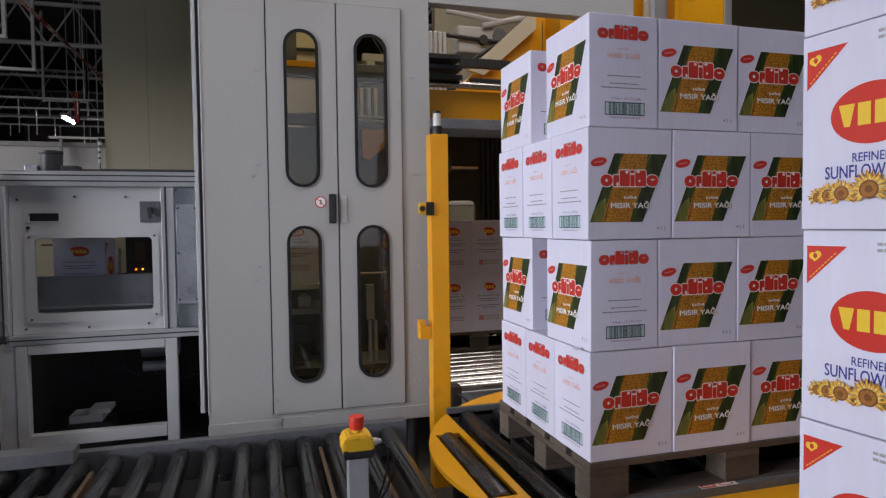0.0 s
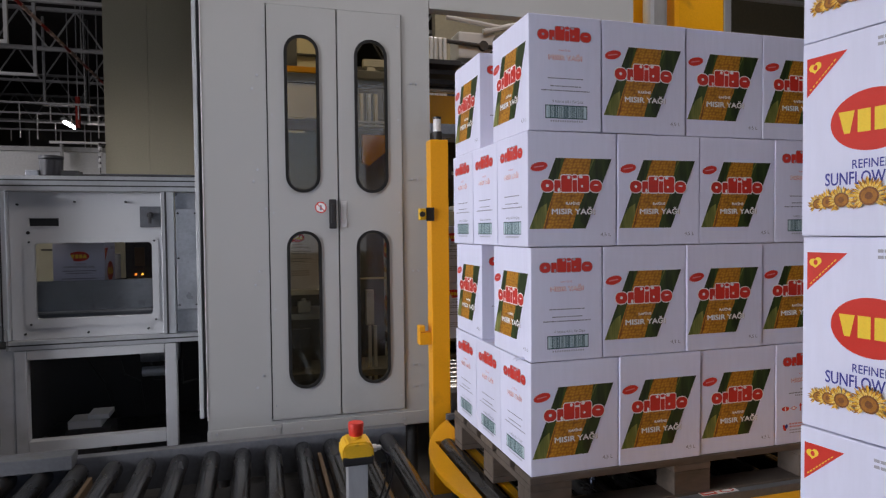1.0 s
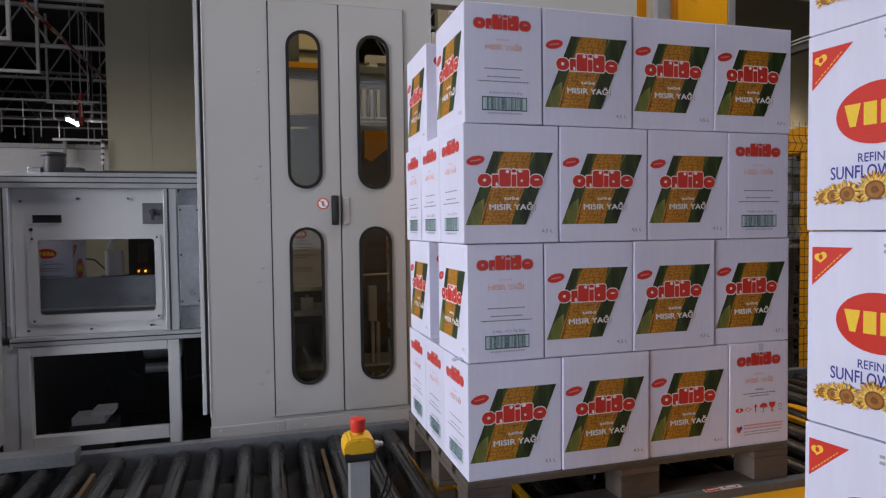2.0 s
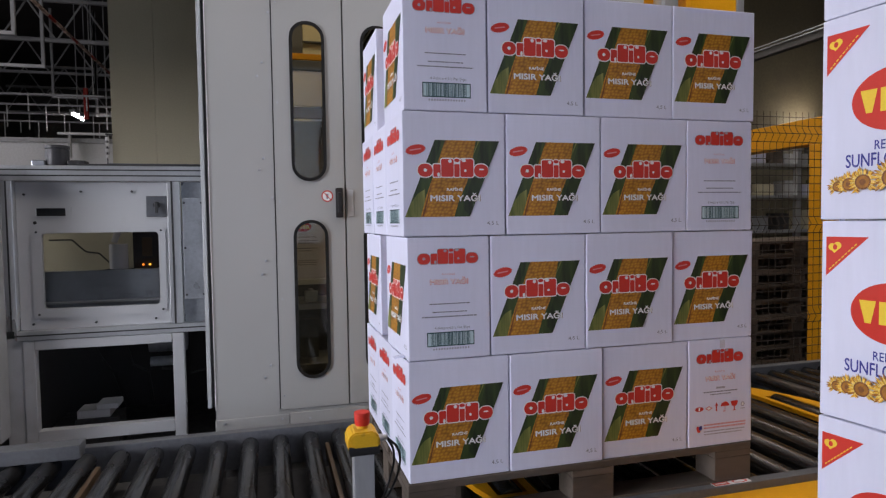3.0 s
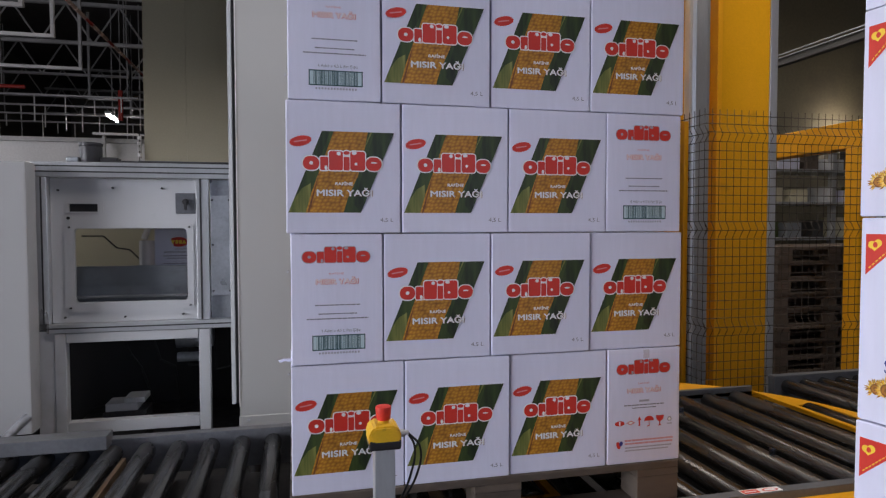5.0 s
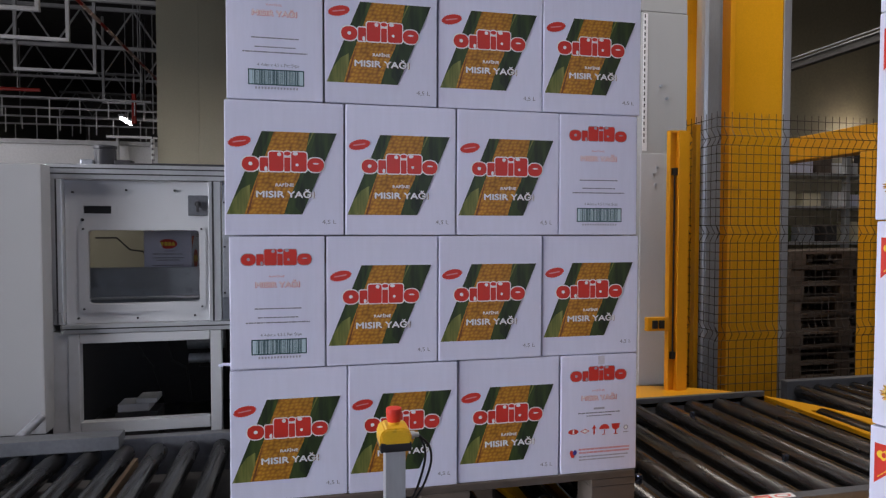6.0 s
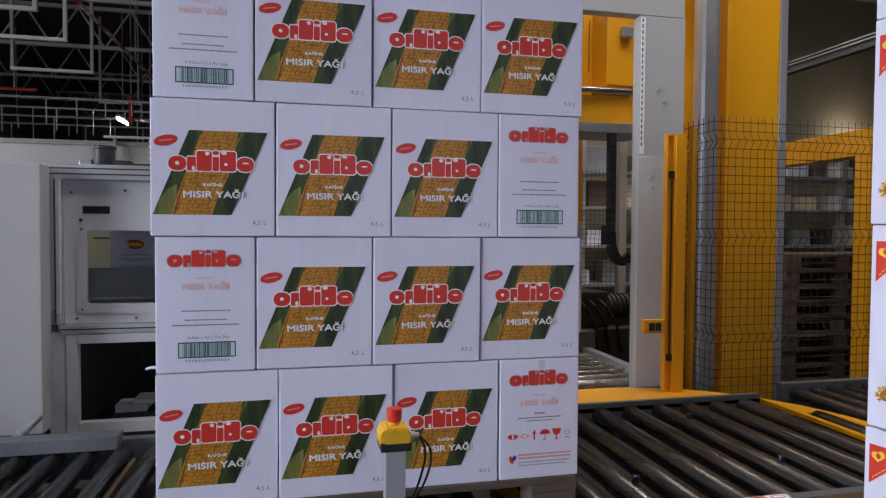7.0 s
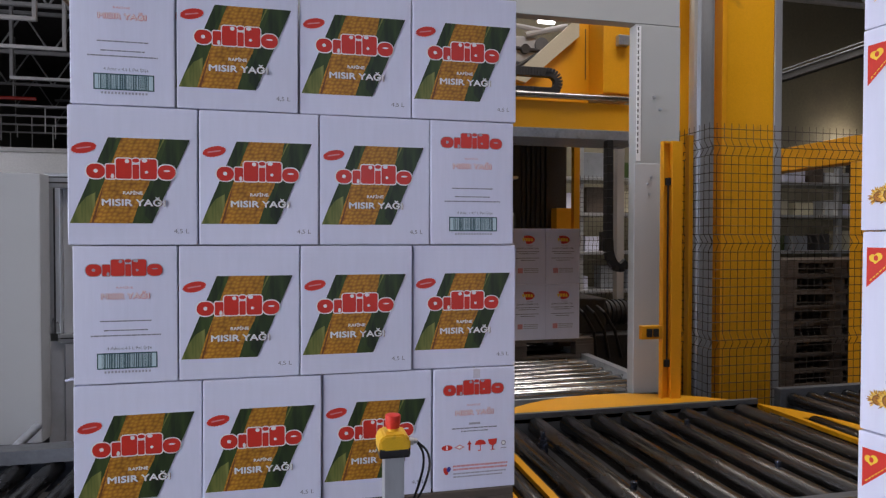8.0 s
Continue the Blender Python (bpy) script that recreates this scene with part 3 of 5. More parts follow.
box_part("sheet_rail", (0.26, YI + 0.28, 2.54, 0.5, YI + 0.298, 2.555), M_DARK, inner, 0.002)
box_part("cross_beam", (-0.2, YI + 0.03, 2.02, 0.42, YI + 0.06, 2.089), M_COPPER, inner, 0.003)
# lower dark panel, coloured for the same dimness inside
box_part("shade_panel", (-0.22, YI + 0.1, 1.46, 0.86, YI + 0.12, 2.015), M_RAIL, inner, 0.003)
box_part("carriage", (-0.15, YI - 0.05, 1.02, 0.42, YI + 0.35, 1.05), M_ALU, inner)
box_part("carriage", (-0.15, YI - 0.05, 0.87, 0.42, YI + 0.35, 0.905), M_ZINC, inner)
box_part("carriage", (-0.15, YI - 0.05, 0.50, 0.86, YI + 0.35, 0.54), M_RAIL, inner)
box_part("panel", (0.16, YI + 0.05, 0.56, 0.30, YI + 0.07, 0.80), M_RAIL, inner, 0.003)
box_part("shelf_rail", (0.44, YI + 0.1, 1.09, 0.84, YI + 0.13, 1.10), M_BEIGE, inner, 0.002)
bm = bmesh.new()
bx(bm, 0.215, YI - 0.1, 0.92, 0.29, YI - 0.05, 0.985, 0.005)
rod(bm, (0.25, YI - 0.075, 0.985), (0.25, YI - 0.075, 1.0), 0.015, 12)
part("valve", bm, M_ZINC, inner)
bm = bmesh.new()
slab(bm, [(0.615, 1.985), (0.80, 1.985), (0.80, 1.92), (0.655, 1.80), (0.615, 1.82)], [], YI - 0.1, YI - 0.06)
part("guide_arm", bm, M_ORANGE, inner, "orange tilted guide arm")

arch = thing("machine_arch", "grey sheet-metal arch over the outfeed conveyor", "machine")
bm = bmesh.new()
bx(bm, 0.918, YM + 0.0, 2.615, 2.20, YM + 0.08, 3.2, 0.004)
part("lintel", bm, M_GREY, arch)
bm = bmesh.new()
bx(bm, 1.916, YM + 0.0, 0.0, 2.205, YM + 0.08, 2.613, 0.004)
part("column", bm, M_GREY, arch)
bm = bmesh.new()
bx(bm, 1.905, YM - 0.012, 0.45, 2.195, YM - 0.001, 1.80, 0.003)
part("cover_plate", bm, M_GREY2, arch)
box_part("slot_strip", (1.918, YM - 0.004, 1.815, 1.946, YM - 0.0005, 2.6), M_WHITEINK, arch, 0.001, "white slotted edge strip")
for i in range(22):
    bx_z = 1.86 + i * 0.034
    box_part("slot", (1.923, YM - 0.006, bx_z, 1.930, YM - 0.0045, bx_z + 0.02), M_DARK, arch, 0)
for x, z in ((2.03, 2.19), (2.07, 2.12), (2.01, 1.72), (1.99, 1.68), (2.0, 1.62)):
    rod_part("bolt", (x, YM - 0.02, z), (x, YM - 0.0125 if z < 1.8 else YM, z), 0.008, M_ZINC, arch, 8)

gan = thing("gantry", "yellow gantry beam with a carriage and cable chain", "gantry")
box_part("beam", (0.93, 3.95, 2.09, 2.3, 4.2, 2.28), M_YELLOW, gan, 0.006)
box_part("under_plate", (0.93, 3.88, 2.02, 2.32, 4.25, 2.085), M_ZINC, gan, 0.004)
rod_part("guide_rail", (0.93, 3.93, 2.31), (2.3, 3.93, 2.31), 0.022, M_STEEL_X, gan)
box_part("carriage", (2.03, 3.98, 2.36, 2.36, 4.5, 2.93), M_YELLOW, gan, 0.008)
box_part("carriage_seam", (1.998, 4.194, 2.5, 2.002, 4.1995, 2.86), M_DARK, gan, 0.001)
bm = bmesh.new()
slab(bm, [(1.30, 2.30), (2.028, 2.30), (2.028, 2.93), (1.98, 2.93)], [], 4.2, 4.28)
part("arm", bm, M_YELLOW, gan)
bm = bmesh.new()
slab(bm, [(1.42, 2.47), (1.93, 2.93), (1.93, 2.79), (1.53, 2.44)], [], 4.15, 4.198)
part("cover_strip", bm, M_BEIGE, gan, "pale cover strip")
box_part("sensor", (2.12, 3.93, 2.68, 2.2, 3.98, 2.75), M_ZINC, gan, 0.006)
for i in range(3):
    box_part("cable_tray", (0.93, 3.86 - 0.05 * i, 2.33 + 0.05 * i, 1.28 - 0.02 * i, 4.0, 2.36 + 0.05 * i), M_DARK, gan, 0.003)


def chain(name, pts, parent, m=M_BLACK):
    """A cable chain: flat links strung along a path."""
    for a, b in zip(pts, pts[1:]):
        a, b = Vector(a), Vector(b)
        bm = bmesh.new()
        bx(bm, -0.022, -0.03, -(b - a).length * 0.49, 0.022, 0.03, (b - a).length * 0.49, 0.003)
        ob = part(name, bm, m, parent)
        ob.matrix_basis = Matrix.Translation((a + b) / 2) @ (b - a).to_track_quat("Z", "Y").to_matrix().to_4x4()


pts = [(2.03, 3.9, 2.02 - 0.055 * i) for i in range(13)]
pts += [(2.115 - 0.085 * math.cos(radians(a)), 3.9, 1.33 - 0.17 * math.sin(radians(a))) for a in range(20, 150, 22)]
chain("chain_link", pts, gan)
pts = [(1.3 + 0.022 * i, 3.98, 2.47) for i in range(16)] + [(1.63 + 0.065 * math.sin(radians(a)), 3.98, 2.405 + 0.065 * math.cos(radians(a))) for a in range(0, 181, 15)] + [(1.61 - 0.022 * i, 3.98, 2.34) for i in range(12)]
chain("loop_link", pts, gan)
bm = bmesh.new()
for i in range(4):
    bx(bm, 1.262 + 0.036 * i, 4.6, 1.9, 1.288 + 0.036 * i, 4.64, 2.86, 0.003)
mast = thing("inner_mast", "ribbed aluminium mast behind the gantry", "mast")
part("profile", bm, M_ALU, mast)
box_part("base", (1.24, 4.58, 1.8, 1.42, 4.7, 1.9), M_DARK, mast)
box_part("stand", (1.3, 4.66, 0, 1.36, 4.7, 1.8), M_DARK, mast)

# cable trays, struts and a motor on the frame behind the gantry
over = thing("overhead_frame", "pale steel overhead frame with struts, trays and a motor", "frame")
for p, q, r in (((2.06, 5.60, 3.26), (2.48, 5.60, 3.37), 0.028), ((2.32, 5.60, 3.02), (2.69, 5.60, 3.45), 0.02), ((2.38, 5.60, 2.99), (2.76, 5.60, 3.39), 0.02), ((1.70, 5.60, 3.15), (2.20, 5.60, 3.12), 0.02), ((1.70, 5.60, 3.37), (2.26, 5.60, 3.31), 0.024), ((1.92, 5.60, 2.92), (2.46, 5.60, 3.27), 0.018)):
    rod_part("strut", p, q, r, M_GREY2 if r > 0.02 else M_DARK, over, 8)
box_part("motor_box", (1.82, 5.62, 3.01, 2.19, 5.9, 3.26), M_GREY2, over, 0.02)
rod_part("motor_end", (2.06, 5.58, 3.13), (2.06, 5.62, 3.13), 0.045, M_DARK, over, 16)
rod_part("drum", (2.23, 5.6, 3.18), (2.23, 5.75, 3.18), 0.07, M_RAIL, over, 18)
box_part("cross_beam", (0.95, 5.76, 2.91, 3.2, 5.84, 2.98), M_GREY2, over, 0.006)
for x in (0.98, 3.1):
    box_part("upright", (x, 5.76, 0, x + 0.08, 5.84, 2.91), M_GREY2, over, 0.006)

# dark stretch hood behind the pallet
hood = thing("dark_enclosure", "dark enclosure behind the outfeed conveyor with a small window", "enclosure")
bm = bmesh.new()
slab(bm, rect(0.9, 0.0, 2.86, 2.55), [rounded(1.95, 1.42, 2.27, 1.66, 0.05)], 6.45, 6.5)
part("panel", bm, M_DARK, hood)
box_part("roof", (0.9, 5.2, 2.552, 2.86, 6.5, 2.6), M_DARK, hood)
for i in range(6):
    box_part("rib", (2.33 + 0.055 * i, 6.41, 1.0, 2.362 + 0.055 * i, 6.448, 2.5), M_DARK, hood, 0.006)
box_part("yellow_post", (2.88, 6.3, 0, 2.95, 6.37, 2.4), M_YELLOW, hood, 0.004)
box_part("orange_box", (2.66, 6.25, 1.45, 2.83, 6.4, 1.68), M_ORANGE, hood, 0.006)
box_part("lamp_strip", (1.95, 6.36, 1.99, 2.27, 6.448, 2.02), M_ALU, hood, 0.003)

drive = thing("drive_unit", "dark machine drive with hoses beside the outfeed conveyor", "drive")
box_part("frame", (2.3, 5.1, 0.0, 3.1, 5.9, 0.5), M_DARK, drive, 0.01)
box_part("housing", (2.36, 5.2, 0.502, 2.7, 5.7, 0.82), M_DARK, drive, 0.02)
bm = bmesh.new()
rod(bm, (2.72, 5.4, 0.66), (3.05, 5.4, 0.66), 0.11, 20, 0.01)
part("motor", bm, M_DARK, drive, "", True)
for i in range(6):
    rod_part("cooling_fin", (2.76 + 0.045 * i, 5.4, 0.66), (2.775 + 0.045 * i, 5.4, 0.66), 0.125, M_DARK, drive, 20)
box_part("motor_foot", (2.75, 5.33, 0.502, 3.0, 5.47, 0.56), M_DARK, drive)
for k in range(3):
    bm = bmesh.new()
    pipe(bm, [(2.4 + 0.1 * k, 5.19, 0.75), (2.42 + 0.1 * k, 5.08, 0.7), (2.5 + 0.1 * k, 5.05, 0.55), (2.55 + 0.12 * k, 5.09, 0.3)], 0.014, 8)
    part("hose", bm, M_BLACK, drive)

# ---- guard posts ----
post = thing("sensor_post", "yellow square sensor post with a small signal lamp", "post")
box_part("column", (0.866, 3.16, 0.0, 0.962, 3.25, 1.875), M_ORANGE, post, 0.004)
box_part("side_arm", (0.80, 3.17, 0.80, 0.864, 3.23, 0.865), M_ORANGE, post, 0.003)
box_part("side_arm_riser", (0.80, 3.17, 0.867, 0.83, 3.23, 0.90), M_ORANGE, post, 0.003)
bm = bmesh.new()
bx(bm, 0.80, 3.14, 1.455, 0.835, 3.18, 1.515, 0.006)
s = part("sensor", bm, M_YPLASTIC, post, "small yellow light sensor")
rod_part("lens", (0.812, 3.13, 1.485), (0.812, 3.141, 1.485), 0.014, M_BLACK, s)
box_part("clamp", (0.836, 3.15, 1.45, 0.88, 3.159, 1.52), M_BLACK, post)
lampp = rod_part("lamp_base", (0.914, 3.2, 1.876), (0.914, 3.2, 1.92), 0.026, M_BLACK, post)
rod_part("lamp_dome", (0.914, 3.2, 1.92), (0.914, 3.2, 1.985), 0.021, mat("clear_lens", (0.6, 0.6, 0.58), 0.2), lampp)
rod_part("lamp_cap", (0.914, 3.2, 1.985), (0.914, 3.2, 1.998), 0.022, M_BLACK, lampp)
bm = bmesh.new()
bx(bm, 0.964, 3.15, 0.40, 1.02, 3.24, 0.54, 0.006)
part("junction_box", bm, M_BLACK, post)
bm = bmesh.new()
pipe(bm, [(1.0, 3.15, 0.5), (1.04, 3.12, 0.47), (1.05, 3.12, 0.42), (1.02, 3.14, 0.36)], 0.006)
part("cable", bm, M_BLACK, post)
post2 = thing("channel_post", "yellow channel-section light curtain post", "post")
box_part("flange", (1.974, 3.15, 0.0, 1.982, 3.185, 1.905), M_ORANGE, post2)
box_part("web", (1.983, 3.17, 0.0, 2.022, 3.185, 1.904), M_ORANGE, post2)
box_part("flange", (2.023, 3.14, 0.0, 2.088, 3.185, 1.905), M_ORANGE, post2, 0.003)
box_part("cap", (1.983, 3.151, 1.892, 2.022, 3.169, 1.905), M_ORANGE, post2)
rod_part("light_bar", (2.008, 3.158, 0.66), (2.008, 3.158, 1.68), 0.0045, M_BLACK, post2)
for z in (0.64, 1.66):
    box_part("bracket", (1.994, 3.15, z, 2.022, 3.169, z + 0.04), M_BLACK, post2)
bm = bmesh.new()
bx(bm, 1.85, 3.15, 0.80, 1.973, 3.185, 0.875, 0.003)
arm = part("side_arm", bm, M_ORANGE, post2)
for x in (1.875, 1.915):
    box_part("sensor", (x, 3.135, 0.815, x + 0.03, 3.149, 0.86), M_BLACK, arm, 0.003)

# ---- yellow column, mesh fence and what stands behind it ----
col = thing("yellow_column", "large yellow boxed machine column with grey edge profiles", "column")
box_part("shaft", (2.69, 3.62, 0, 3.085, 3.95, 4.6), M_YELLOW, col, 0.006)
box_part("front_profile", (2.462, 3.56, 0, 2.60, 3.66, 4.6), M_ALU, col, 0.03)
box_part("rear_profile", (3.09, 3.62, 0, 3.15, 3.70, 4.6), M_ALU, col, 0.006)
box_part("side_shaft", (2.44, 3.75, 0, 2.59, 3.95, 4.6), M_YELLOW, col, 0.006)
box_part("corner_strip", (2.685, 3.612, 0, 2.72, 3.619, 4.6), M_ORANGE, col, 0.002)


def mesh_panel(name, w, h, parent=None):
    """A welded mesh fence panel in its xz plane with horizontal folds."""
    bm = bmesh.new()
    folds = (0.12, 0.72, 1.32, h - 0.12)

    def off(z):
        return max(0.0, 0.03 - min(abs(z - f) for f in folds) * 0.6) if min(abs(z - f) for f in folds) < 0.05 else 0.0
    zs = sorted({round(z, 3) for f in folds for z in (f - 0.05, f, f + 0.05)} | {0.0, h})
    x = 0.0
    while x <= w + 1e-6:
        pts = [(x, -off(z), z) for z in zs] + [(x, 0, h + 0.03)]
        pipe(bm, pts, 0.0023, 4)
        x += 0.05
    z = 0.0
    while z <= h:
        rod(bm, (0, -off(z) - 0.003, z), (w, -off(z) - 0.003, z), 0.0024, 4)
        z += 0.0525
    return bm


fence = thing("mesh_fence", "dark welded wire mesh guard fence with folded edges", "fence")
part("mesh_panel", mesh_panel("mesh", 1.8, 2.0), M_WIRE, fence).matrix_basis = pose(2.371, 3.30, 0.02)
part("mesh_panel", mesh_panel("mesh", 0.9, 2.0), M_WIRE, fence).matrix_basis = pose(2.371, 3.30, 0.02, 0, 0, 90)
box_part("fence_post", (2.345, 3.46, 0, 2.375, 3.5, 2.0), M_YELLOW, fence, 0.003, "slim yellow fence post")
fence2 = thing("far_mesh_fence", "wire mesh guard fence behind the machine", "fence")
part("mesh_panel", mesh_panel("mesh", 1.5, 2.0), M_WIRE, fence2).matrix_basis = pose(2.96, 6.42, 0.02)

portal = thing("yellow_portal", "yellow steel portal frame behind the fence", "frame")
box_part("beam", (4.5, 4.25, 2.0, 4.68, 7.6, 2.22), M_YELLOW, portal, 0.006)
box_part("upright", (4.5, 4.25, 0, 4.68, 4.39, 1.998), M_YELLOW, portal, 0.006)
box_part("upright", (4.5, 7.42, 0, 4.68, 7.6, 1.998), M_YELLOW, portal, 0.006)


def stacked_pallet(m, label, parent_group):
    """A plain wooden pallet: deck boards, bearers, blocks and bottom boards."""
    t = thing("wooden_pallet", label, "pallet", m, parent_group)
    for i in range(5):
        y = i * 0.167
        box_part("deck_board", (0, y, 0.122, 1.2, y + 0.125, 0.144), M_WOOD, t, 0.003)
    for x in (0.0, 0.5275, 1.055):
        box_part("bearer", (x, 0, 0.1, x + 0.145, 0.793, 0.1215), M_WOOD, t, 0.002)
        for y in (0.0, 0.3275, 0.693):
            box_part("block", (x, y, 0.0225, x + 0.145, y + 0.1, 0.0995), M_WOOD, t, 0.004)
    for y in (0.0, 0.3275, 0.693):
        box_part("bottom_board", (0, y, 0.0, 1.2, y + 0.1, 0.022), M_WOOD, t, 0.003)
    return t


first = stacked_pallet(pose(5.2, 6.2, 0.0), "weathered wooden pallet in a stack behind the fence", "stacked pallets")
for x, y, count in ((5.2, 6.2, 7), (4.25, 4.85, 8), (5.6, 4.95, 8), (6.6, 6.4, 6), (5.0, 7.7, 5)):
    for k in range(count):
        if (x, k) != (5.2, 0):
            copy_thing(first, pose(x + random.uniform(-0.02, 0.02), y + random.uniform(-0.02, 0.02), 0.145 * k, 0, 0, random.uniform(-1, 1)))

# ---- emergency stop ----
est = thing("emergency_stop", "red emergency stop button on a yellow box and aluminium post", "switch")
X0, Y0, Z0 = 0.2095, 1.45, 0.865
box_part("post", (X0 - 0.022, Y0 - 0.02, 0.0, X0 + 0.024, Y0 + 0.024, Z0 - 0.001), M_ALU, est, 0.002, "silver aluminium profile post")
bm = bmesh.new()
slab(bm, [(X0 - 0.036, Z0 + 0.012), (X0 + 0.036, Z0 + 0.012), (X0 + 0.036, Z0 + 0.04), (X0 + 0.024, Z0 + 0.054), (X0 - 0.024, Z0 + 0.054), (X0 - 0.036, Z0 + 0.04)], [], Y0 - 0.036, Y0 + 0.036)
bmesh.ops.bevel(bm, geom=bm.edges[:], offset=0.004, segments=2, affect="EDGES")
part("upper_shell", bm, M_YPLASTIC, est, "yellow plastic upper shell")
bm = bmesh.new()
bx(bm, X0 - 0.035, Y0 - 0.035, Z0, X0 + 0.035, Y0 + 0.035, Z0 + 0.014, 0.004)
bx(bm, X0 - 0.0355, Y0 - 0.0365, Z0 + 0.004, X0 + 0.0355, Y0 - 0.03, Z0 + 0.022, 0.004)
part("lower_shell", bm, M_BLACK, est, "black plastic lower shell")
bm = bmesh.new()
rod(bm, (X0, Y0, Z0 + 0.052), (X0, Y0, Z0 + 0.063), 0.013, 18)
part("collar", bm, M_YPLASTIC, est, "", True)
bm = bmesh.new()
rod(bm, (X0, Y0, Z0 + 0.06), (X0, Y0, Z0 + 0.092), 0.0165, 22, 0.005, r2=0.0185)
part("button", bm, M_RPLASTIC, est, "red mushroom push button", True)
bm = bmesh.new()
rod(bm, (X0 + 0.036, Y0, Z0 + 0.026), (X0 + 0.048, Y0, Z0 + 0.026), 0.009, 12, 0.002)
rod(bm, (X0 + 0.048, Y0, Z0 + 0.026), (X0 + 0.058, Y0, Z0 + 0.026), 0.006, 12, 0.002)
part("cable_gland", bm, M_GREY2, est, "grey cable gland", True)
for k in range(2):
    cu = bpy.data.curves.new("cable", "CURVE")
    cu.dimensions, cu.bevel_depth, cu.bevel_resolution = "3D", 0.0028, 2
    sp = cu.splines.new("BEZIER")
    pts = [(X0 + 0.056, Y0, Z0 + 0.026), (X0 + 0.085 - 0.012 * k, Y0 + 0.005, Z0 - 0.01), (X0 + 0.08 - 0.015 * k, Y0 + 0.01, Z0 - 0.075), (X0 + 0.03, Y0 + 0.03, Z0 - 0.17)]
    sp.bezier_points.add(3)
    for bp_, co in zip(sp.bezier_points, pts):
        bp_.co, bp_.handle_left_type, bp_.handle_right_type = co, "AUTO", "AUTO"
    cu.materials.append(M_BLACK)
    ob = new("cable", cu)
    ob.parent = est
    tagged(ob, "thin black cable")
# ---- carton feeder beside the cabinet ----
YF = 3.8
feed = thing("carton_feeder", "pale grey carton feeding machine with an aluminium profile frame", "machine")
box_part("top_beam", (-1.34, YF - 0.02, 1.63, -0.275, YF + 0.06, 1.712), M_ALU, feed, 0.004)
# flat dark strips, here and below, colour in the shade of the profile grooves
for z in (1.655, 1.685):
    box_part("beam_groove_shade", (-1.34, YF - 0.022, z, -0.275, YF - 0.0205, z + 0.007), M_DARK, feed, 0)
box_part("upright", (-1.322, YF - 0.02, 0.84, -1.264, YF + 0.06, 1.629), M_ALU, feed, 0.004)
box_part("upright_groove_shade", (-1.296, YF - 0.022, 0.84, -1.288, YF - 0.0205, 1.629), M_DARK, feed, 0)
box_part("upright", (-0.519, YF - 0.02, 0.84, -0.452, YF + 0.0195, 1.629), M_ALU, feed, 0.004)
box_part("upright_groove_shade", (-0.499, YF - 0.022, 0.84, -0.489, YF - 0.0205, 1.629), M_DARK, feed, 0)
box_part("lower_beam", (-1.28, YF - 0.025, 0.79, -0.275, YF + 0.06, 0.838), M_ALU, feed, 0.004)
box_part("beam_groove_shade", (-1.28, YF - 0.027, 0.812, -0.275, YF - 0.0255, 0.819), M_DARK, feed, 0)
bm = bmesh.new()
slab(bm, rect(-1.262, 0.84, -0.521, 1.628), [rounded(-1.145, 0.95, -0.575, 1.352, 0.02), rect(-1.17, 1.445, -1.03, 1.487)], YF + 0.02, YF + 0.03)
panel = part("front_panel", bm, M_GREY2, feed)
bm = bmesh.new()
slab(bm, rounded(-1.197, 0.90, -0.54, 1.382, 0.03), [rounded(-1.147, 0.948, -0.573, 1.354, 0.02)], YF + 0.012, YF + 0.0195)
part("window_frame", bm, M_GREY2, feed)
bm = bmesh.new()
slab(bm, rounded(-1.146, 0.949, -0.574, 1.353, 0.02), [], YF + 0.014, YF + 0.018)
p = part("pane", bm, M_CLEAR, feed, "clear acrylic window pane")
p.visible_shadow = False
bm = bmesh.new()
slab(bm, rect(-1.19, 1.44, -1.0, 1.494), [rect(-1.172, 1.443, -1.028, 1.489)], YF + 0.0165, YF + 0.0195)
part("slot_frame", bm, M_GREY2, feed)
bm = bmesh.new()
bx(bm, -0.63, YF + 0.006, 1.435, -0.525, YF + 0.0195, 1.55, 0.004)
lat = part("latch_plate", bm, M_RAIL, feed, "zinc latch plate")
bm = bmesh.new()
rod(bm, (-0.575, YF - 0.012, 1.50), (-0.575, YF + 0.006, 1.50), 0.018, 14, 0.003)
bx(bm, -0.583, YF - 0.02, 1.455, -0.567, YF - 0.01, 1.515, 0.003)
part("latch_knob", bm, M_DARK, lat)
box_part("zinc_cover", (-0.44, YF - 0.04, 0.975, -0.335, YF + 0.02, 1.535), M_ZINC, feed, 0.003, "bluish zinc-plated cover plate")
box_part("inner_cover", (-0.45, YF + 0.021, 0.84, -0.275, YF + 0.03, 1.628), M_ZINC, feed, 0.002)
for x, z in ((-1.22, 1.56), (-0.95, 1.575), (-0.7, 1.575), (-1.2, 0.87), (-0.9, 0.865), (-0.6, 0.87), (-1.17, 1.36), (-0.56, 1.36), (-1.17, 0.92), (-0.56, 0.92), (-0.43, 1.51), (-0.43, 1.26), (-0.43, 1.0), (-0.34, 1.51), (-0.34, 1.0)):
    rod_part("screw", (x, YF - 0.045 if x > -0.5 else YF + 0.006, z), (x, YF - 0.04 if x > -0.5 else YF + 0.0195, z), 0.006, M_DARK, feed, 8)
rod_part("hole_plug", (-1.175, YF + 0.014, 1.41), (-1.175, YF + 0.0195, 1.41), 0.009, M_BLACK, feed, 12)
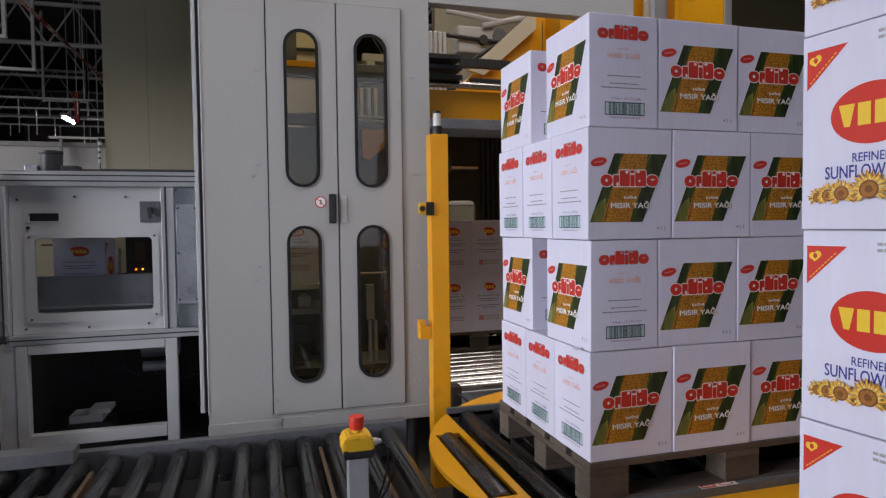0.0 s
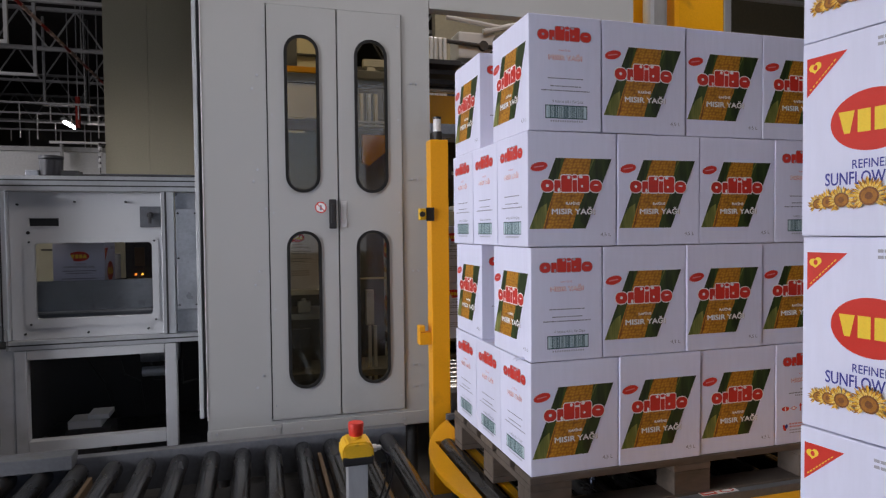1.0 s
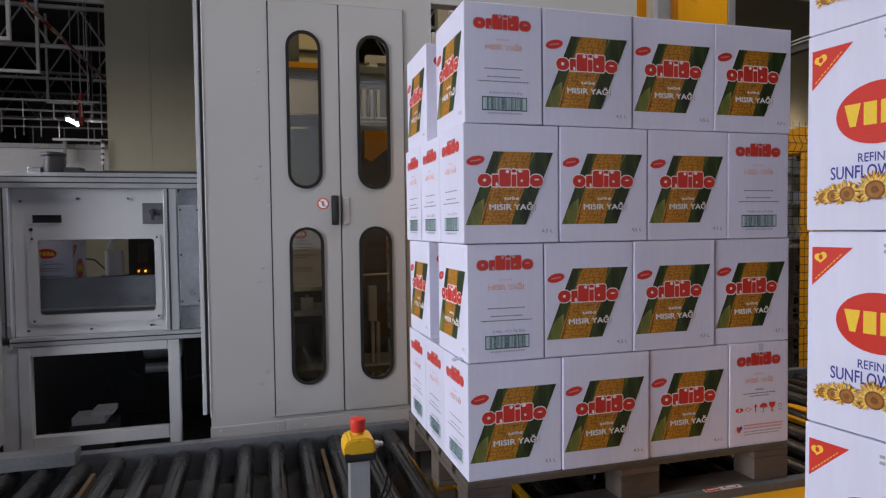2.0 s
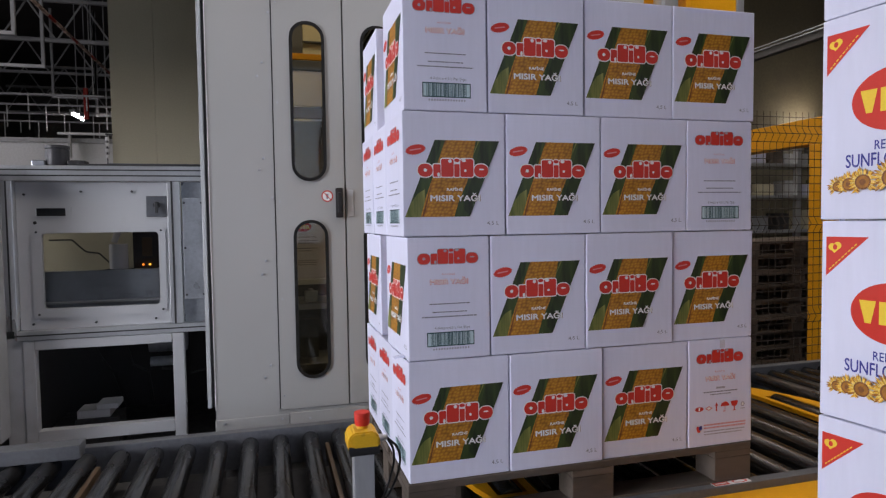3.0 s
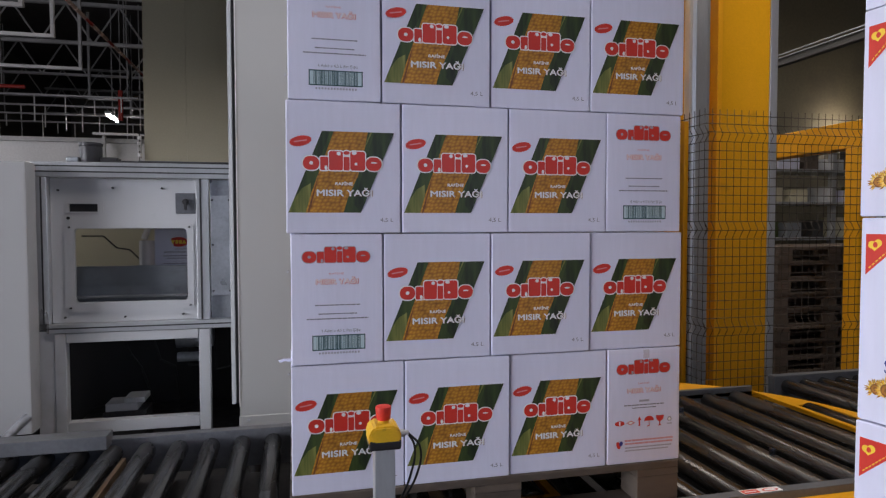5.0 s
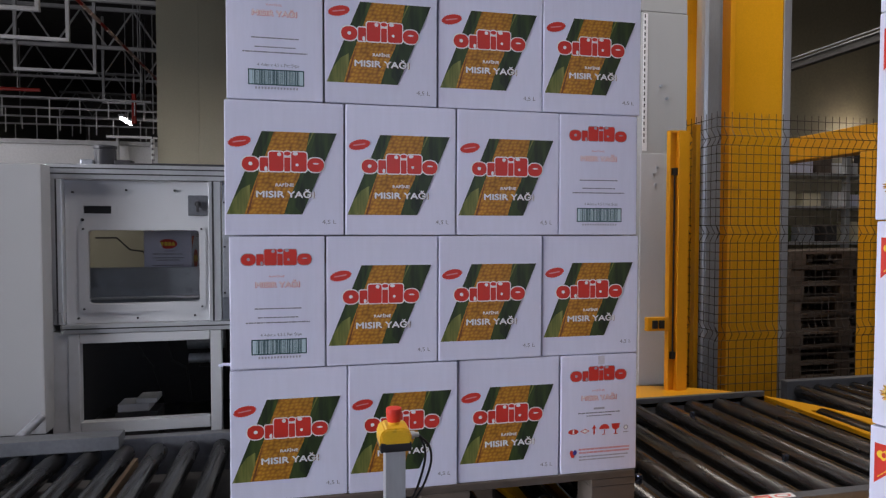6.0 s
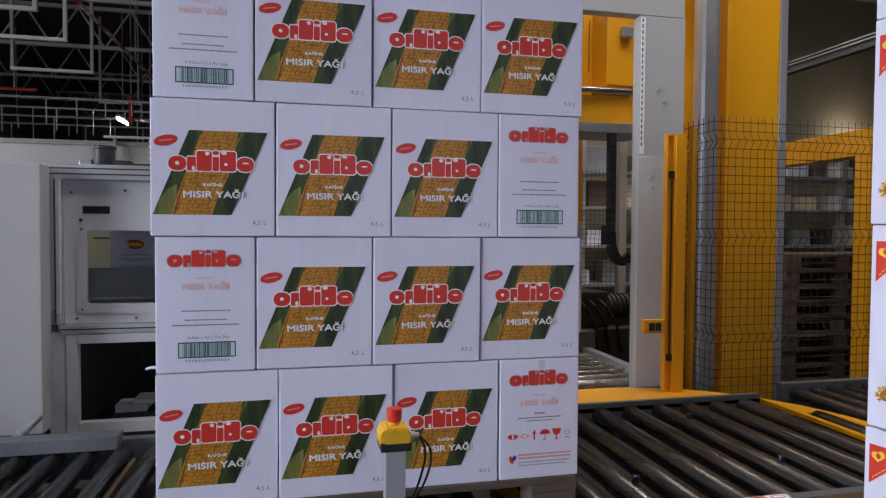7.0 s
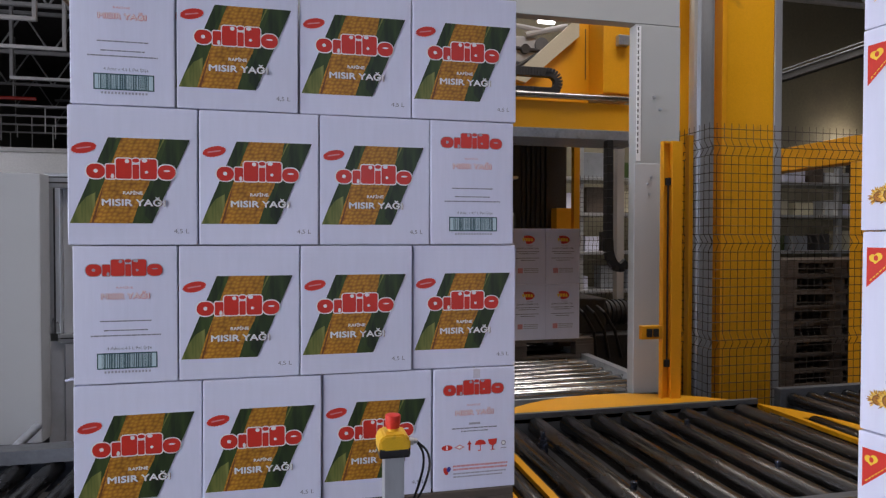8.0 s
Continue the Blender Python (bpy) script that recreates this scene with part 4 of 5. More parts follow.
# lower frame
box_part("leg", (-1.245, YF - 0.02, 0.0, -1.19, YF + 0.04, 0.788), M_GREY2, feed, 0.004)
box_part("leg", (-0.515, YF - 0.02, 0.2, -0.455, YF + 0.04, 0.788), M_GREY2, feed, 0.004)
box_part("leg_foot", (-0.505, YF - 0.01, 0.0, -0.465, YF + 0.03, 0.199), M_DARK, feed, 0.004)
box_part("cross_member", (-1.188, YF - 0.02, 0.235, -0.517, YF + 0.04, 0.30), M_GREY2, feed, 0.004)
box_part("cross_member", (-1.188, YF - 0.02, 0.735, -0.517, YF + 0.04, 0.788), M_GREY2, feed, 0.004)
box_part("side_plate", (-1.33, YF - 0.01, 0.1, -1.247, YF + 0.03, 0.80), M_GREY2, feed, 0.003)
# coloured black in place of the deep shade in the feeder's lower recess
box_part("shade_back_sheet", (-2.4, YF + 1.0, 0.0, -0.22, YF + 1.02, 0.86), M_BLACK, feed, 0)
box_part("shade_floor_sheet", (-1.33, YF + 0.06, 0.1, -0.28, YF + 1.0, 0.12), M_BLACK, feed, 0)
for x0, x1, z0, z1 in ((-1.05, -0.88, 0.30, 0.345), (-0.95, -0.84, 0.346, 0.375)):
    box_part("bracket", (x0, YF + 0.15, z0, x1, YF + 0.3, z1), M_GREY2, feed, 0.004)
box_part("bracket_base", (-1.06, YF + 0.14, 0.121, -0.83, YF + 0.31, 0.299), M_DARK, feed)
bm = bmesh.new()
rod(bm, (-0.72, YF + 0.5, 0.66), (-0.5, YF + 0.5, 0.66), 0.07, 18, 0.006)
rod(bm, (-0.7, YF + 0.4, 0.55), (-0.55, YF + 0.4, 0.55), 0.03, 12)
part("drive_motor", bm, M_ZINC, feed, "", True)
for k in range(4):
    bm = bmesh.new()
    pipe(bm, [(-1.1 + 0.2 * k, YF + 0.6, 0.72), (-1.0 + 0.17 * k, YF + 0.55, 0.55 - 0.04 * k), (-0.95 + 0.2 * k, YF + 0.6, 0.45), (-0.9 + 0.16 * k, YF + 0.7, 0.2)], 0.007, 6)
    part("hose", bm, M_BLACK, feed)
# black box added behind the slot so that the opening looks unlit
box_part("slot_shade_box", (-1.18, YF + 0.031, 1.42, -1.0, YF + 0.2, 1.51), M_BLACK, feed, 0.002)
# belt inside the feeder
box_part("guard_plate", (-1.33, YF + 0.22, 0.86, -0.28, YF + 0.235, 1.135), M_ZINC, feed, 0.002)
box_part("belt_lip", (-1.33, YF + 0.16, 0.955, -0.28, YF + 0.22, 0.965), M_ALU, feed, 0.002)
box_part("belt", (-2.9, YF + 0.26, 0.91, -0.27, YF + 0.62, 0.955), M_BLACK, feed, 0.004)
box_part("belt_bed", (-2.9, YF + 0.26, 0.861, -0.27, YF + 0.62, 0.909), M_ZINC, feed, 0.004)
box_part("rear_wall", (-1.9, YF + 1.03, 0.86, -0.24, YF + 1.05, 1.69), M_CREAM, feed, 0)
# motor and fittings on the roof of the feeder
bm = bmesh.new()
rod(bm, (-1.135, YF + 0.3, 1.72), (-1.135, YF + 0.3, 1.83), 0.06, 22, 0.006)
rod(bm, (-1.135, YF + 0.3, 1.83), (-1.135, YF + 0.3, 1.85), 0.064, 22, 0.004)
motor = thing("gear_motor", "grey gear motor on top of the carton feeder", "motor")
part("housing", bm, mat("motor_paint", (0.035, 0.035, 0.04), 0.45, vary=0.15, scale=8), motor, "", True)
box_part("gearbox", (-1.075, YF + 0.25, 1.712, -0.985, YF + 0.35, 1.765), M_DARK, motor, 0.006)
box_part("gearbox", (-1.255, YF + 0.25, 1.712, -1.19, YF + 0.35, 1.765), M_ZINC, motor, 0.006)
box_part("flange", (-1.225, YF + 0.21, 1.712, -1.045, YF + 0.39, 1.722), M_DARK, motor, 0.003)

lid = thing("feeder_lid", "dark sheet lid lying on top of the feeder", "lid")
box_part("sheet", (-0.98, YF + 0.05, 1.7125, -0.31, YF + 0.5, 1.728), M_DARK, lid, 0.003)
box_part("rail", (-0.86, YF + 0.2, 1.7285, -0.31, YF + 0.24, 1.745), M_RAIL, lid, 0.003)
cabl = thing("control_cabinet", "pale grey steel control cabinet beside the feeder", "cabinet")
box_part("body", (-2.35, 3.62, 0.3, -1.302, 3.745, 1.695), M_GREY3, cabl, 0.006)
box_part("rear_body", (-2.33, 3.747, 0.3, -1.40, 4.3, 1.68), M_GREY3, cabl, 0.006)
box_part("base_frame", (-2.33, 3.66, 0.0, -1.42, 4.28, 0.298), M_DARK, cabl, 0.004)
bm = bmesh.new()
pipe(bm, [(-1.6, 3.4, 0.03), (-1.4, 3.5, 0.3), (-1.31, 3.6, 0.4)], 0.022, 10)
brace = thing("floor_brace", "grey tubular brace beside the control cabinet", "brace")
part("tube", bm, M_ZINC, brace, "", True)

# label printer behind the feeder's window
prn = thing("label_printer", "label printer with a white paper roll and status lights", "printer")
YP = YF + 0.72
box_part("stand", (-0.80, YP, 0.87, -0.74, YP + 0.08, 1.10), M_DARK, prn)
rod_part("paper_roll", (-0.92, YP - 0.02, 1.11), (-0.92, YP - 0.02, 1.27), 0.055, M_WHITEINK, prn, 22, 0.003)
box_part("roll_tray", (-1.0, YP - 0.08, 1.08, -0.84, YP + 0.06, 1.108), M_DARK, prn)
box_part("print_head", (-0.83, YP - 0.05, 1.11, -0.66, YP + 0.1, 1.36), M_DARK, prn, 0.006)
box_part("front_plate", (-0.775, YP - 0.06, 1.19, -0.715, YP - 0.051, 1.31), M_COPPER, prn)
bm = bmesh.new()
pipe(bm, [(-0.95, YP, 1.28), (-0.92, YP, 1.36), (-0.85, YP, 1.37), (-0.8, YP, 1.33)], 0.02, 8)
part("web", bm, M_WHITEINK, prn, "white paper web")
for x, c in ((-0.77, (1.0, 0.25, 0.02)), (-0.73, (1.0, 0.5, 0.05))):
    rod_part("status_light", (x, YP - 0.064, 1.135), (x, YP - 0.0515, 1.135), 0.006, glow("status_glow", c, 3.0), prn, 10)
box_part("screen", (-0.72, YP - 0.07, 1.36, -0.62, YP - 0.062, 1.395), glow("screen_glow", (0.6, 0.7, 1.0), 1.2), prn, 0.001)
bm = bmesh.new()
pipe(bm, [(-1.35, YP + 0.1, 1.3), (-1.22, YP + 0.1, 1.3), (-1.14, YP + 0.1, 1.22), (-1.05, YP + 0.05, 1.21), (-0.97, YP, 1.14)], 0.005, 6)
part("cable", bm, M_BLACK, prn)

# ---- prints and cartons ----
W, D, H = 0.3130, 0.2515, 0.3600


def brand(pr, u0, v0, w, h, under, ink):
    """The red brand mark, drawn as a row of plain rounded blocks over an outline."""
    blocks = ((0.0, 1.26, 0.70), (1.32, 0.62, 0.68), (1.99, 1.08, 0.98), (3.12, 0.46, 0.70), (3.64, 1.16, 0.98), (4.85, 1.26, 0.70))
    s = w / 6.15
    for grow, m in ((0.0032 if under is M_WHITEINK else 0.0018, under), (0.0, ink)):
        for n, (a, k, t) in enumerate(blocks):
            r = min(k * s, t * h) * (0.48 if n in (0, 5) else 0.16) + grow
            pr.poly(rounded(u0 + a * s - grow, v0 - grow, u0 + (a + k) * s + grow, v0 + t * h + grow, r, 5), m, n == 0)
            pr.lift += 0.000004
        pr.oval(u0 + 3.35 * s, v0 + 0.9 * h, 0.25 * s + grow, 0.1 * h + grow, m, n=14)
    for n, (u, v, ru, rv) in enumerate(((0.63, 0.36, 0.15, 0.095), (4.08, 0.34, 0.12, 0.075), (5.5, 0.42, 0.24, 0.045), (2.75, 0.86, 0.16, 0.1), (3.95, 0.9, 0.2, 0.09), (1.76, 0.12, 0.12, 0.12))):
        pr.oval(u0 + u * s, v0 + v * h, ru * s, rv * h, under, n=14, up=n == 0)


def picture_face():
    """The broad face: slanted picture of a maize cob, brand mark and words."""
    pr = Print()
    bl, br, tl, tr = (0.016 * W, 0.156 * H), (0.641 * W, 0.156 * H), (0.307 * W, 0.773 * H), (0.941 * W, 0.773 * H)

    def at(a, b):
        lo = Vector(bl).lerp(Vector(br), a)
        return tuple(lo.lerp(Vector(tl).lerp(Vector(tr), a), b))
    pr.poly([bl, br, tr, tl], M_LEAF)
    pr.poly([at(0, 0), at(0.25, 0), at(0.21, 0.2), at(0.14, 0.36), at(0.05, 0.3), at(0, 0.16)], M_LEAF_PALE)
    pr.poly([at(0.16, 1), at(0.18, 0.6), at(0.2, 0.25), at(0.235, 0), at(0.78, 0), at(0.8, 0.3), at(0.76, 0.6), at(0.64, 1)], M_KERNEL)
    pr.poly([at(0.63, 1), at(0.7, 0.72), at(0.745, 0.45), at(0.73, 0.2), at(0.755, 0), at(1, 0), at(1, 1)], M_LEAF)
    pr.poly([at(0.72, 1), at(0.78, 0.55), at(0.86, 0.1), at(1, 0), at(1, 1)], M_LEAF_DARK)
    pr.poly([at(0.665, 1), at(0.675, 0.8), at(0.69, 1)], M_LEAF_PALE)
    pr.poly([at(0.0, 1), at(0.0, 0.72), at(0.09, 0.55), at(0.13, 0.62), at(0.11, 1)], M_LEAF_DARK)
    pr.poly([at(0.255, 0), at(0.215, 0.3), at(0.19, 0.5), at(0.235, 0.3), at(0.285, 0)], M_BROWNINK)
    brand(pr, 0.142 * W, 0.478 * H, 0.69 * W, 0.148 * H, M_WHITEINK, M_RED)
    pr.text("RAFİNE", 0.494 * W, 0.38 * H, 0.15 * W, 0.0105, M_WHITEINK, bold=0.05)
    pr.text("MISIR YAĞI", 0.502 * W, 0.312 * H, 0.485 * W, 0.0226, M_BROWNINK, bold=0.045)
    pr.text("MISIR YAĞI", 0.5 * W, 0.314 * H, 0.48 * W, 0.0225, M_WHITEINK, bold=0.045)
    main, pr = pr, Print()
    pr.oval(0.124 * W, 0.694 * H, 0.1 * W, 0.0145, M_RED, 12, 44, 0.1)
    pr.poly([(0.07 * W, 0.682 * H), (0.176 * W, 0.697 * H), (0.176 * W, 0.707 * H), (0.07 * W, 0.692 * H)], M_PINKINK)
    badge, pr = pr, Print()
    pr.text("4,5 L", 0.872 * W, 0.098 * H, 0.12 * W, 0.0128, M_GREYINK)
    return {"picture_print": main, "badge_print": badge, "volume_print": pr}


def side_head():
    pr = Print()
    brand(pr, 0.12 * D, 0.782 * H, 0.74 * D, 0.122 * H, M_SHADOWINK, M_RED)
    return pr


def side_name():
    pr = Print()
    pr.text("RAFİNE", 0.49 * D, 0.7 * H, 0.16 * D, 0.007, M_PINKINK)
    pr.text("MISIR YAĞI", 0.497 * D, 0.642 * H, 0.455 * D, 0.0188, M_PINKINK, bold=0.09)
    pr.text("MISIR YAĞI", 0.495 * D, 0.644 * H, 0.45 * D, 0.0185, M_WHITEINK)
    return pr


def small_lines(pr, rows, m):
    """Lines of unreadable small print as rows of short bars."""
    rnd = random.Random(5)
    for u, v, w, t in rows:
        x = u - w / 2
        pr.lift += 0.0001
        while x < u + w / 2 - 0.002:
            k = min(rnd.uniform(0.004, 0.014), u + w / 2 - x)
            pr.bar(x, v - t / 2, x + k, v + t / 2, m, False)
            x += k + 0.0016


def code_face():
    pr = Print()
    small_lines(pr, [(0.5 * D, 0.455 * H, 0.49 * D, 0.0032), (0.5 * D, 0.388 * H, 0.42 * D, 0.0032), (0.5 * D, 0.35 * H, 0.67 * D, 0.0034)], M_GREYINK)
    pr.text("4 Adet x 4,5 L Pet Şişe", 0.53 * D, 0.255 * H, 0.43 * D, 0.0105, M_GREYINK)
    lines, pr = pr, Print()
    u0, v0, u1, v1 = 0.22 * D, 0.107 * H, 0.80 * D, 0.224 * H
    pr.bar(u0, v0, u1, v1, M_TEAL)
    pr.bar(u0 + 0.003, v0 + 0.003, u1 - 0.003, v1 - 0.003, M_TEALPALE)
    rnd = random.Random(3)
    x = u0 + 0.012
    pr.lift += 0.0002
    while x < u1 - 0.012:
        k = rnd.choice((0.001, 0.0016, 0.0026))
        pr.bar(x, v0 + 0.003, x + k, v1 - 0.003, M_TEAL, False)
        x += k + rnd.choice((0.0012, 0.0018, 0.003))
    for i in range(14):
        pr.bar(u0 + 0.018 + i * 0.0082, 0.078 * H, u0 + 0.0225 + i * 0.0082, 0.093 * H, M_SHADOWINK, i == 0)
    return {"brand_print": side_head(), "name_print": side_name(), "lines_print": lines, "barcode_print": pr}


def symbol_face():
    pr = Print()
    pr.bar(0.43 * D, 0.535 * H, 0.57 * D, 0.552 * H, M_SHADOWINK)
    small_lines(pr, [(0.5 * D, 0.508 * H, 0.55 * D, 0.0035), (0.5 * D, 0.483 * H, 0.33 * D, 0.0032)], M_GREYINK)
    lines, pr = pr, Print()
    v = 0.355 * H
    pr.oval(0.165 * D, v, 0.0165, 0.008, M_RED)
    pr.bar(0.155 * D, v - 0.006, 0.175 * D, v + 0.006, M_WHITEINK)
    pr.poly([(0.25 * D, v), (0.315 * D, v - 0.008), (0.38 * D, v), (0.315 * D, v + 0.008)], M_PINKINK)
    pr.poly([(0.28 * D, v), (0.315 * D, v - 0.0045), (0.35 * D, v), (0.315 * D, v + 0.0045)], M_WHITEINK)
    u = 0.435 * D
    pr.poly([(u - 0.0025, v - 0.012), (u + 0.0025, v - 0.012), (u + 0.0025, v + 0.006), (u + 0.007, v + 0.006), (u, v + 0.018), (u - 0.007, v + 0.006), (u - 0.0025, v + 0.006)], M_RED)
    u = 0.57 * D
    pr.poly([(u + 0.017 * math.cos(radians(a)), v + 0.003 + 0.015 * math.sin(radians(a))) for a in range(0, 181, 20)], M_RED)
    pr.bar(u - 0.001, v - 0.014, u + 0.0012, v + 0.004, M_RED)
    pr.bar(u - 0.007, v - 0.015, u + 0.0012, v - 0.0125, M_RED)
    u = 0.72 * D
    pr.poly([(u - 0.0145, v + 0.018), (u - 0.011, v + 0.004), (u - 0.002, v - 0.002), (u - 0.002, v - 0.012), (u - 0.009, v - 0.015), (u + 0.009, v - 0.015), (u + 0.002, v - 0.012), (u + 0.002, v - 0.002), (u + 0.011, v + 0.004), (u + 0.0145, v + 0.018)], M_RED)
    pr.oval(0.855 * D, v + 0.004, 0.0085, 0.0085, M_SHADOWINK, n=6)
    pr.oval(0.855 * D, v + 0.004, 0.005, 0.005, M_WHITEINK, n=6)
    pr.bar(0.82 * D, v - 0.012, 0.89 * D, v - 0.009, M_SHADOWINK)
    symbols, pr = pr, Print()
    pr.oval(0.15 * D, 0.165 * H, 0.0065, 0.012, M_RED, 20)
    pr.oval(0.185 * D, 0.178 * H, 0.006, 0.008, M_BLUEINK, -20)
    small_lines(pr, [(0.57 * D, 0.2 * H, 0.67 * D, 0.0055), (0.57 * D, 0.172 * H, 0.66 * D, 0.0055)], M_PINKINK)
    small_lines(pr, [(0.57 * D, 0.138 * H, 0.66 * D, 0.004), (0.54 * D, 0.112 * H, 0.6 * D, 0.004)], M_SHADOWINK)
    return {"brand_print": side_head(), "name_print": side_name(), "lines_print": lines, "symbol_print": symbols, "maker_print": pr}


def carton_body(w, d, h):
    """A closed carton: slightly rounded edges, the top flaps' seam and a tape strip's groove."""
    bm = bmesh.new()
    bx(bm, -w / 2, -d / 2, 0, w / 2, d / 2, h, 0.0035)
    for v in bm.verts:
        p = v.co
        v.co.x += 0.0012 * math.sin(9 * p.z + 4 * p.y)
    return bm


def flap_seam(w, d, h):
    bm = bmesh.new()
    bx(bm, -w / 2 + 0.004, -0.0015, h + 0.0002, w / 2 - 0.004, 0.0015, h + 0.0008)
    return bm


oil = thing("corn_oil_carton", "white cardboard carton printed with a maize cob and red lettering", "carton", group="cartons on the moving pallet")
part("body", carton_body(W, D, H), M_CARD, oil)
part("flap_seam", flap_seam(W, D, H), M_CARD_IN, oil)
PF, CF, SF = picture_face(), code_face(), symbol_face()
for side, prints in (("front", PF), ("back", PF), ("left", CF), ("right", SF)):
    for nm, pr in prints.items():
        ob = new(nm, pr.mesh(nm, on_face(side, W, D)))
        ob.parent = oil
        if nm == "lines_print":
            tagged(ob, kind="stuff")

# layers of eleven: three rows of three lengthwise, and one turned pair
PW, PD, PH, BASE = 0.3165, 0.2550, 0.3628, ZR + 0.1445
LAYER_SHIFT = (0.0, 0.003, -0.006, 0.001)
slots = []
rnd = random.Random(11)
for k in range(4):
    plain = k % 2 == 0
    for i in range(3):
        for j in range(3):
            slots.append((PW * (i + 0.5) + (0 if plain else PD), PD * (j + 0.5), k, 0))
    for y in (PW / 2, 3 * PD - PW / 2):
        slots.append((3 * PW + PD / 2 if plain else PD / 2, y, k, -90 if k == 0 else 90))
MOVERS = []
for n, (x, y, k, r) in enumerate(slots):
    m = pose(x + LAYER_SHIFT[k] + rnd.uniform(-0.0015, 0.0015), y + rnd.uniform(-0.003, 0.003), BASE + PH * k, 0, 0, r + rnd.uniform(-0.5, 0.5))
    ob = oil if n == 0 else copy_thing(oil, m)
    MOVERS.append((ob, m))
for (ob, m), (x, y, k, r) in zip(MOVERS, slots):
    if r == -90 and y < 0.3:
        box_part("tape", (W / 2 + 0.0002, -0.004, H - 0.03, W / 2 + 0.001, 0.016, H - 0.004), M_TAPE, ob, 0, "strip of clear glossy tape")
load = stacked_pallet(pose(0, 0, ZR), "weathered wooden pallet under the white cartons, on the rollers", "")
MOVERS.append((load, pose(-0.004, -0.006, ZR + 0.0005)))

strip = thing("torn_paper_strip", "torn white paper strip sticking out between the cartons", "paper")
bm = bmesh.new()
slab(bm, [(-0.026, 0.002), (-0.012, 0.006), (0.0, 0.005), (0.03, 0.004), (0.03, 0.001), (0.0, 0.0), (-0.012, 0.002), (-0.024, -0.002)], [], 0, 0.02)
part("strip", bm, M_CARD, strip)
MOVERS.append((strip, pose(-0.004, 0.045, BASE + PH + 0.003, 0, 0, 10)))

# ---- sunflower oil cartons ----
VW, VD, VH = 0.282, 0.27, 0.393


def oval_mark(pr, u, v, ru, rv):
    """Red oval with the brand mark as plain yellow bars."""
    pr.oval(u, v, ru, rv, M_RED, n=40)
    first = True
    for i in range(4):
        a = u + (-0.76 + 0.39 * i) * ru
        b = a + 0.33 * ru
        c = (a + b) / 2
        if i == 0:
            pts = [(a - 0.04 * ru, v + 0.37 * rv), (c - 0.07 * ru, v - 0.37 * rv), (c + 0.07 * ru, v - 0.37 * rv), (b + 0.02 * ru, v + 0.37 * rv)]
        elif i == 3:
            pts = [(a - 0.02 * ru, v - 0.37 * rv), (b + 0.06 * ru, v - 0.37 * rv), (c + 0.07 * ru, v + 0.37 * rv), (c - 0.07 * ru, v + 0.37 * rv)]
        else:
            pts = [(a + 0.03 * ru, v - 0.37 * rv), (b, v - 0.37 * rv), (b, v + 0.37 * rv), (a + 0.03 * ru, v + 0.37 * rv)]
        pr.poly(pts, M_YINK, first)
        first = False


def flower(pr, u, v, r, seed, base):
    """A printed sunflower, cut straight at the base line: two rings of long ragged petals and a seed disc."""
    rnd = random.Random(seed)

    def cut(pts):
        return [(a, max(b, base)) for a, b in pts]
    for ring, m in ((1.0, M_PETAL_DARK), (0.98, M_PETAL), (0.8, M_PETAL_PALE)):
        pr.lift += 0.00012
        for i in range(26):
            a = 2 * math.pi * (i + rnd.uniform(-0.4, 0.4)) / 26 + ring
            l, wd = r * ring * rnd.uniform(0.8, 1.1), 0.09
            if math.sin(a) < -0.75:
                continue
            pr.poly(cut([(u + 0.3 * r * math.cos(a), v + 0.3 * r * math.sin(a)), (u + 0.75 * l * math.cos(a - wd), v + 0.75 * l * math.sin(a - wd)), (u + l * math.cos(a), v + l * math.sin(a)), (u + 0.75 * l * math.cos(a + wd), v + 0.75 * l * math.sin(a + wd))]), m, False)
            pr.lift += 0.000003
    for k, m in ((0.5, M_BROWNINK), (0.4, M_PETAL_DARK), (0.2, M_BROWNINK)):
        pr.lift += 0.0002
        pr.poly(cut([(u + k * r * math.cos(2 * math.pi * i / 22), v + 0.95 * k * r * math.sin(2 * math.pi * i / 22)) for i in range(22)]), m, False)


M_PETAL_PALE = mat("print_pale_petal", (0.78, 0.55, 0.14), 0.45, vary=0.3, scale=60, fine=300)
M_PETAL = mat("print_petal", (0.72, 0.4, 0.03), 0.45, vary=0.3, scale=60, fine=300)
M_PETAL_DARK = mat("print_dark_petal", (0.34, 0.13, 0.012), 0.45, vary=0.3, scale=70, fine=300)


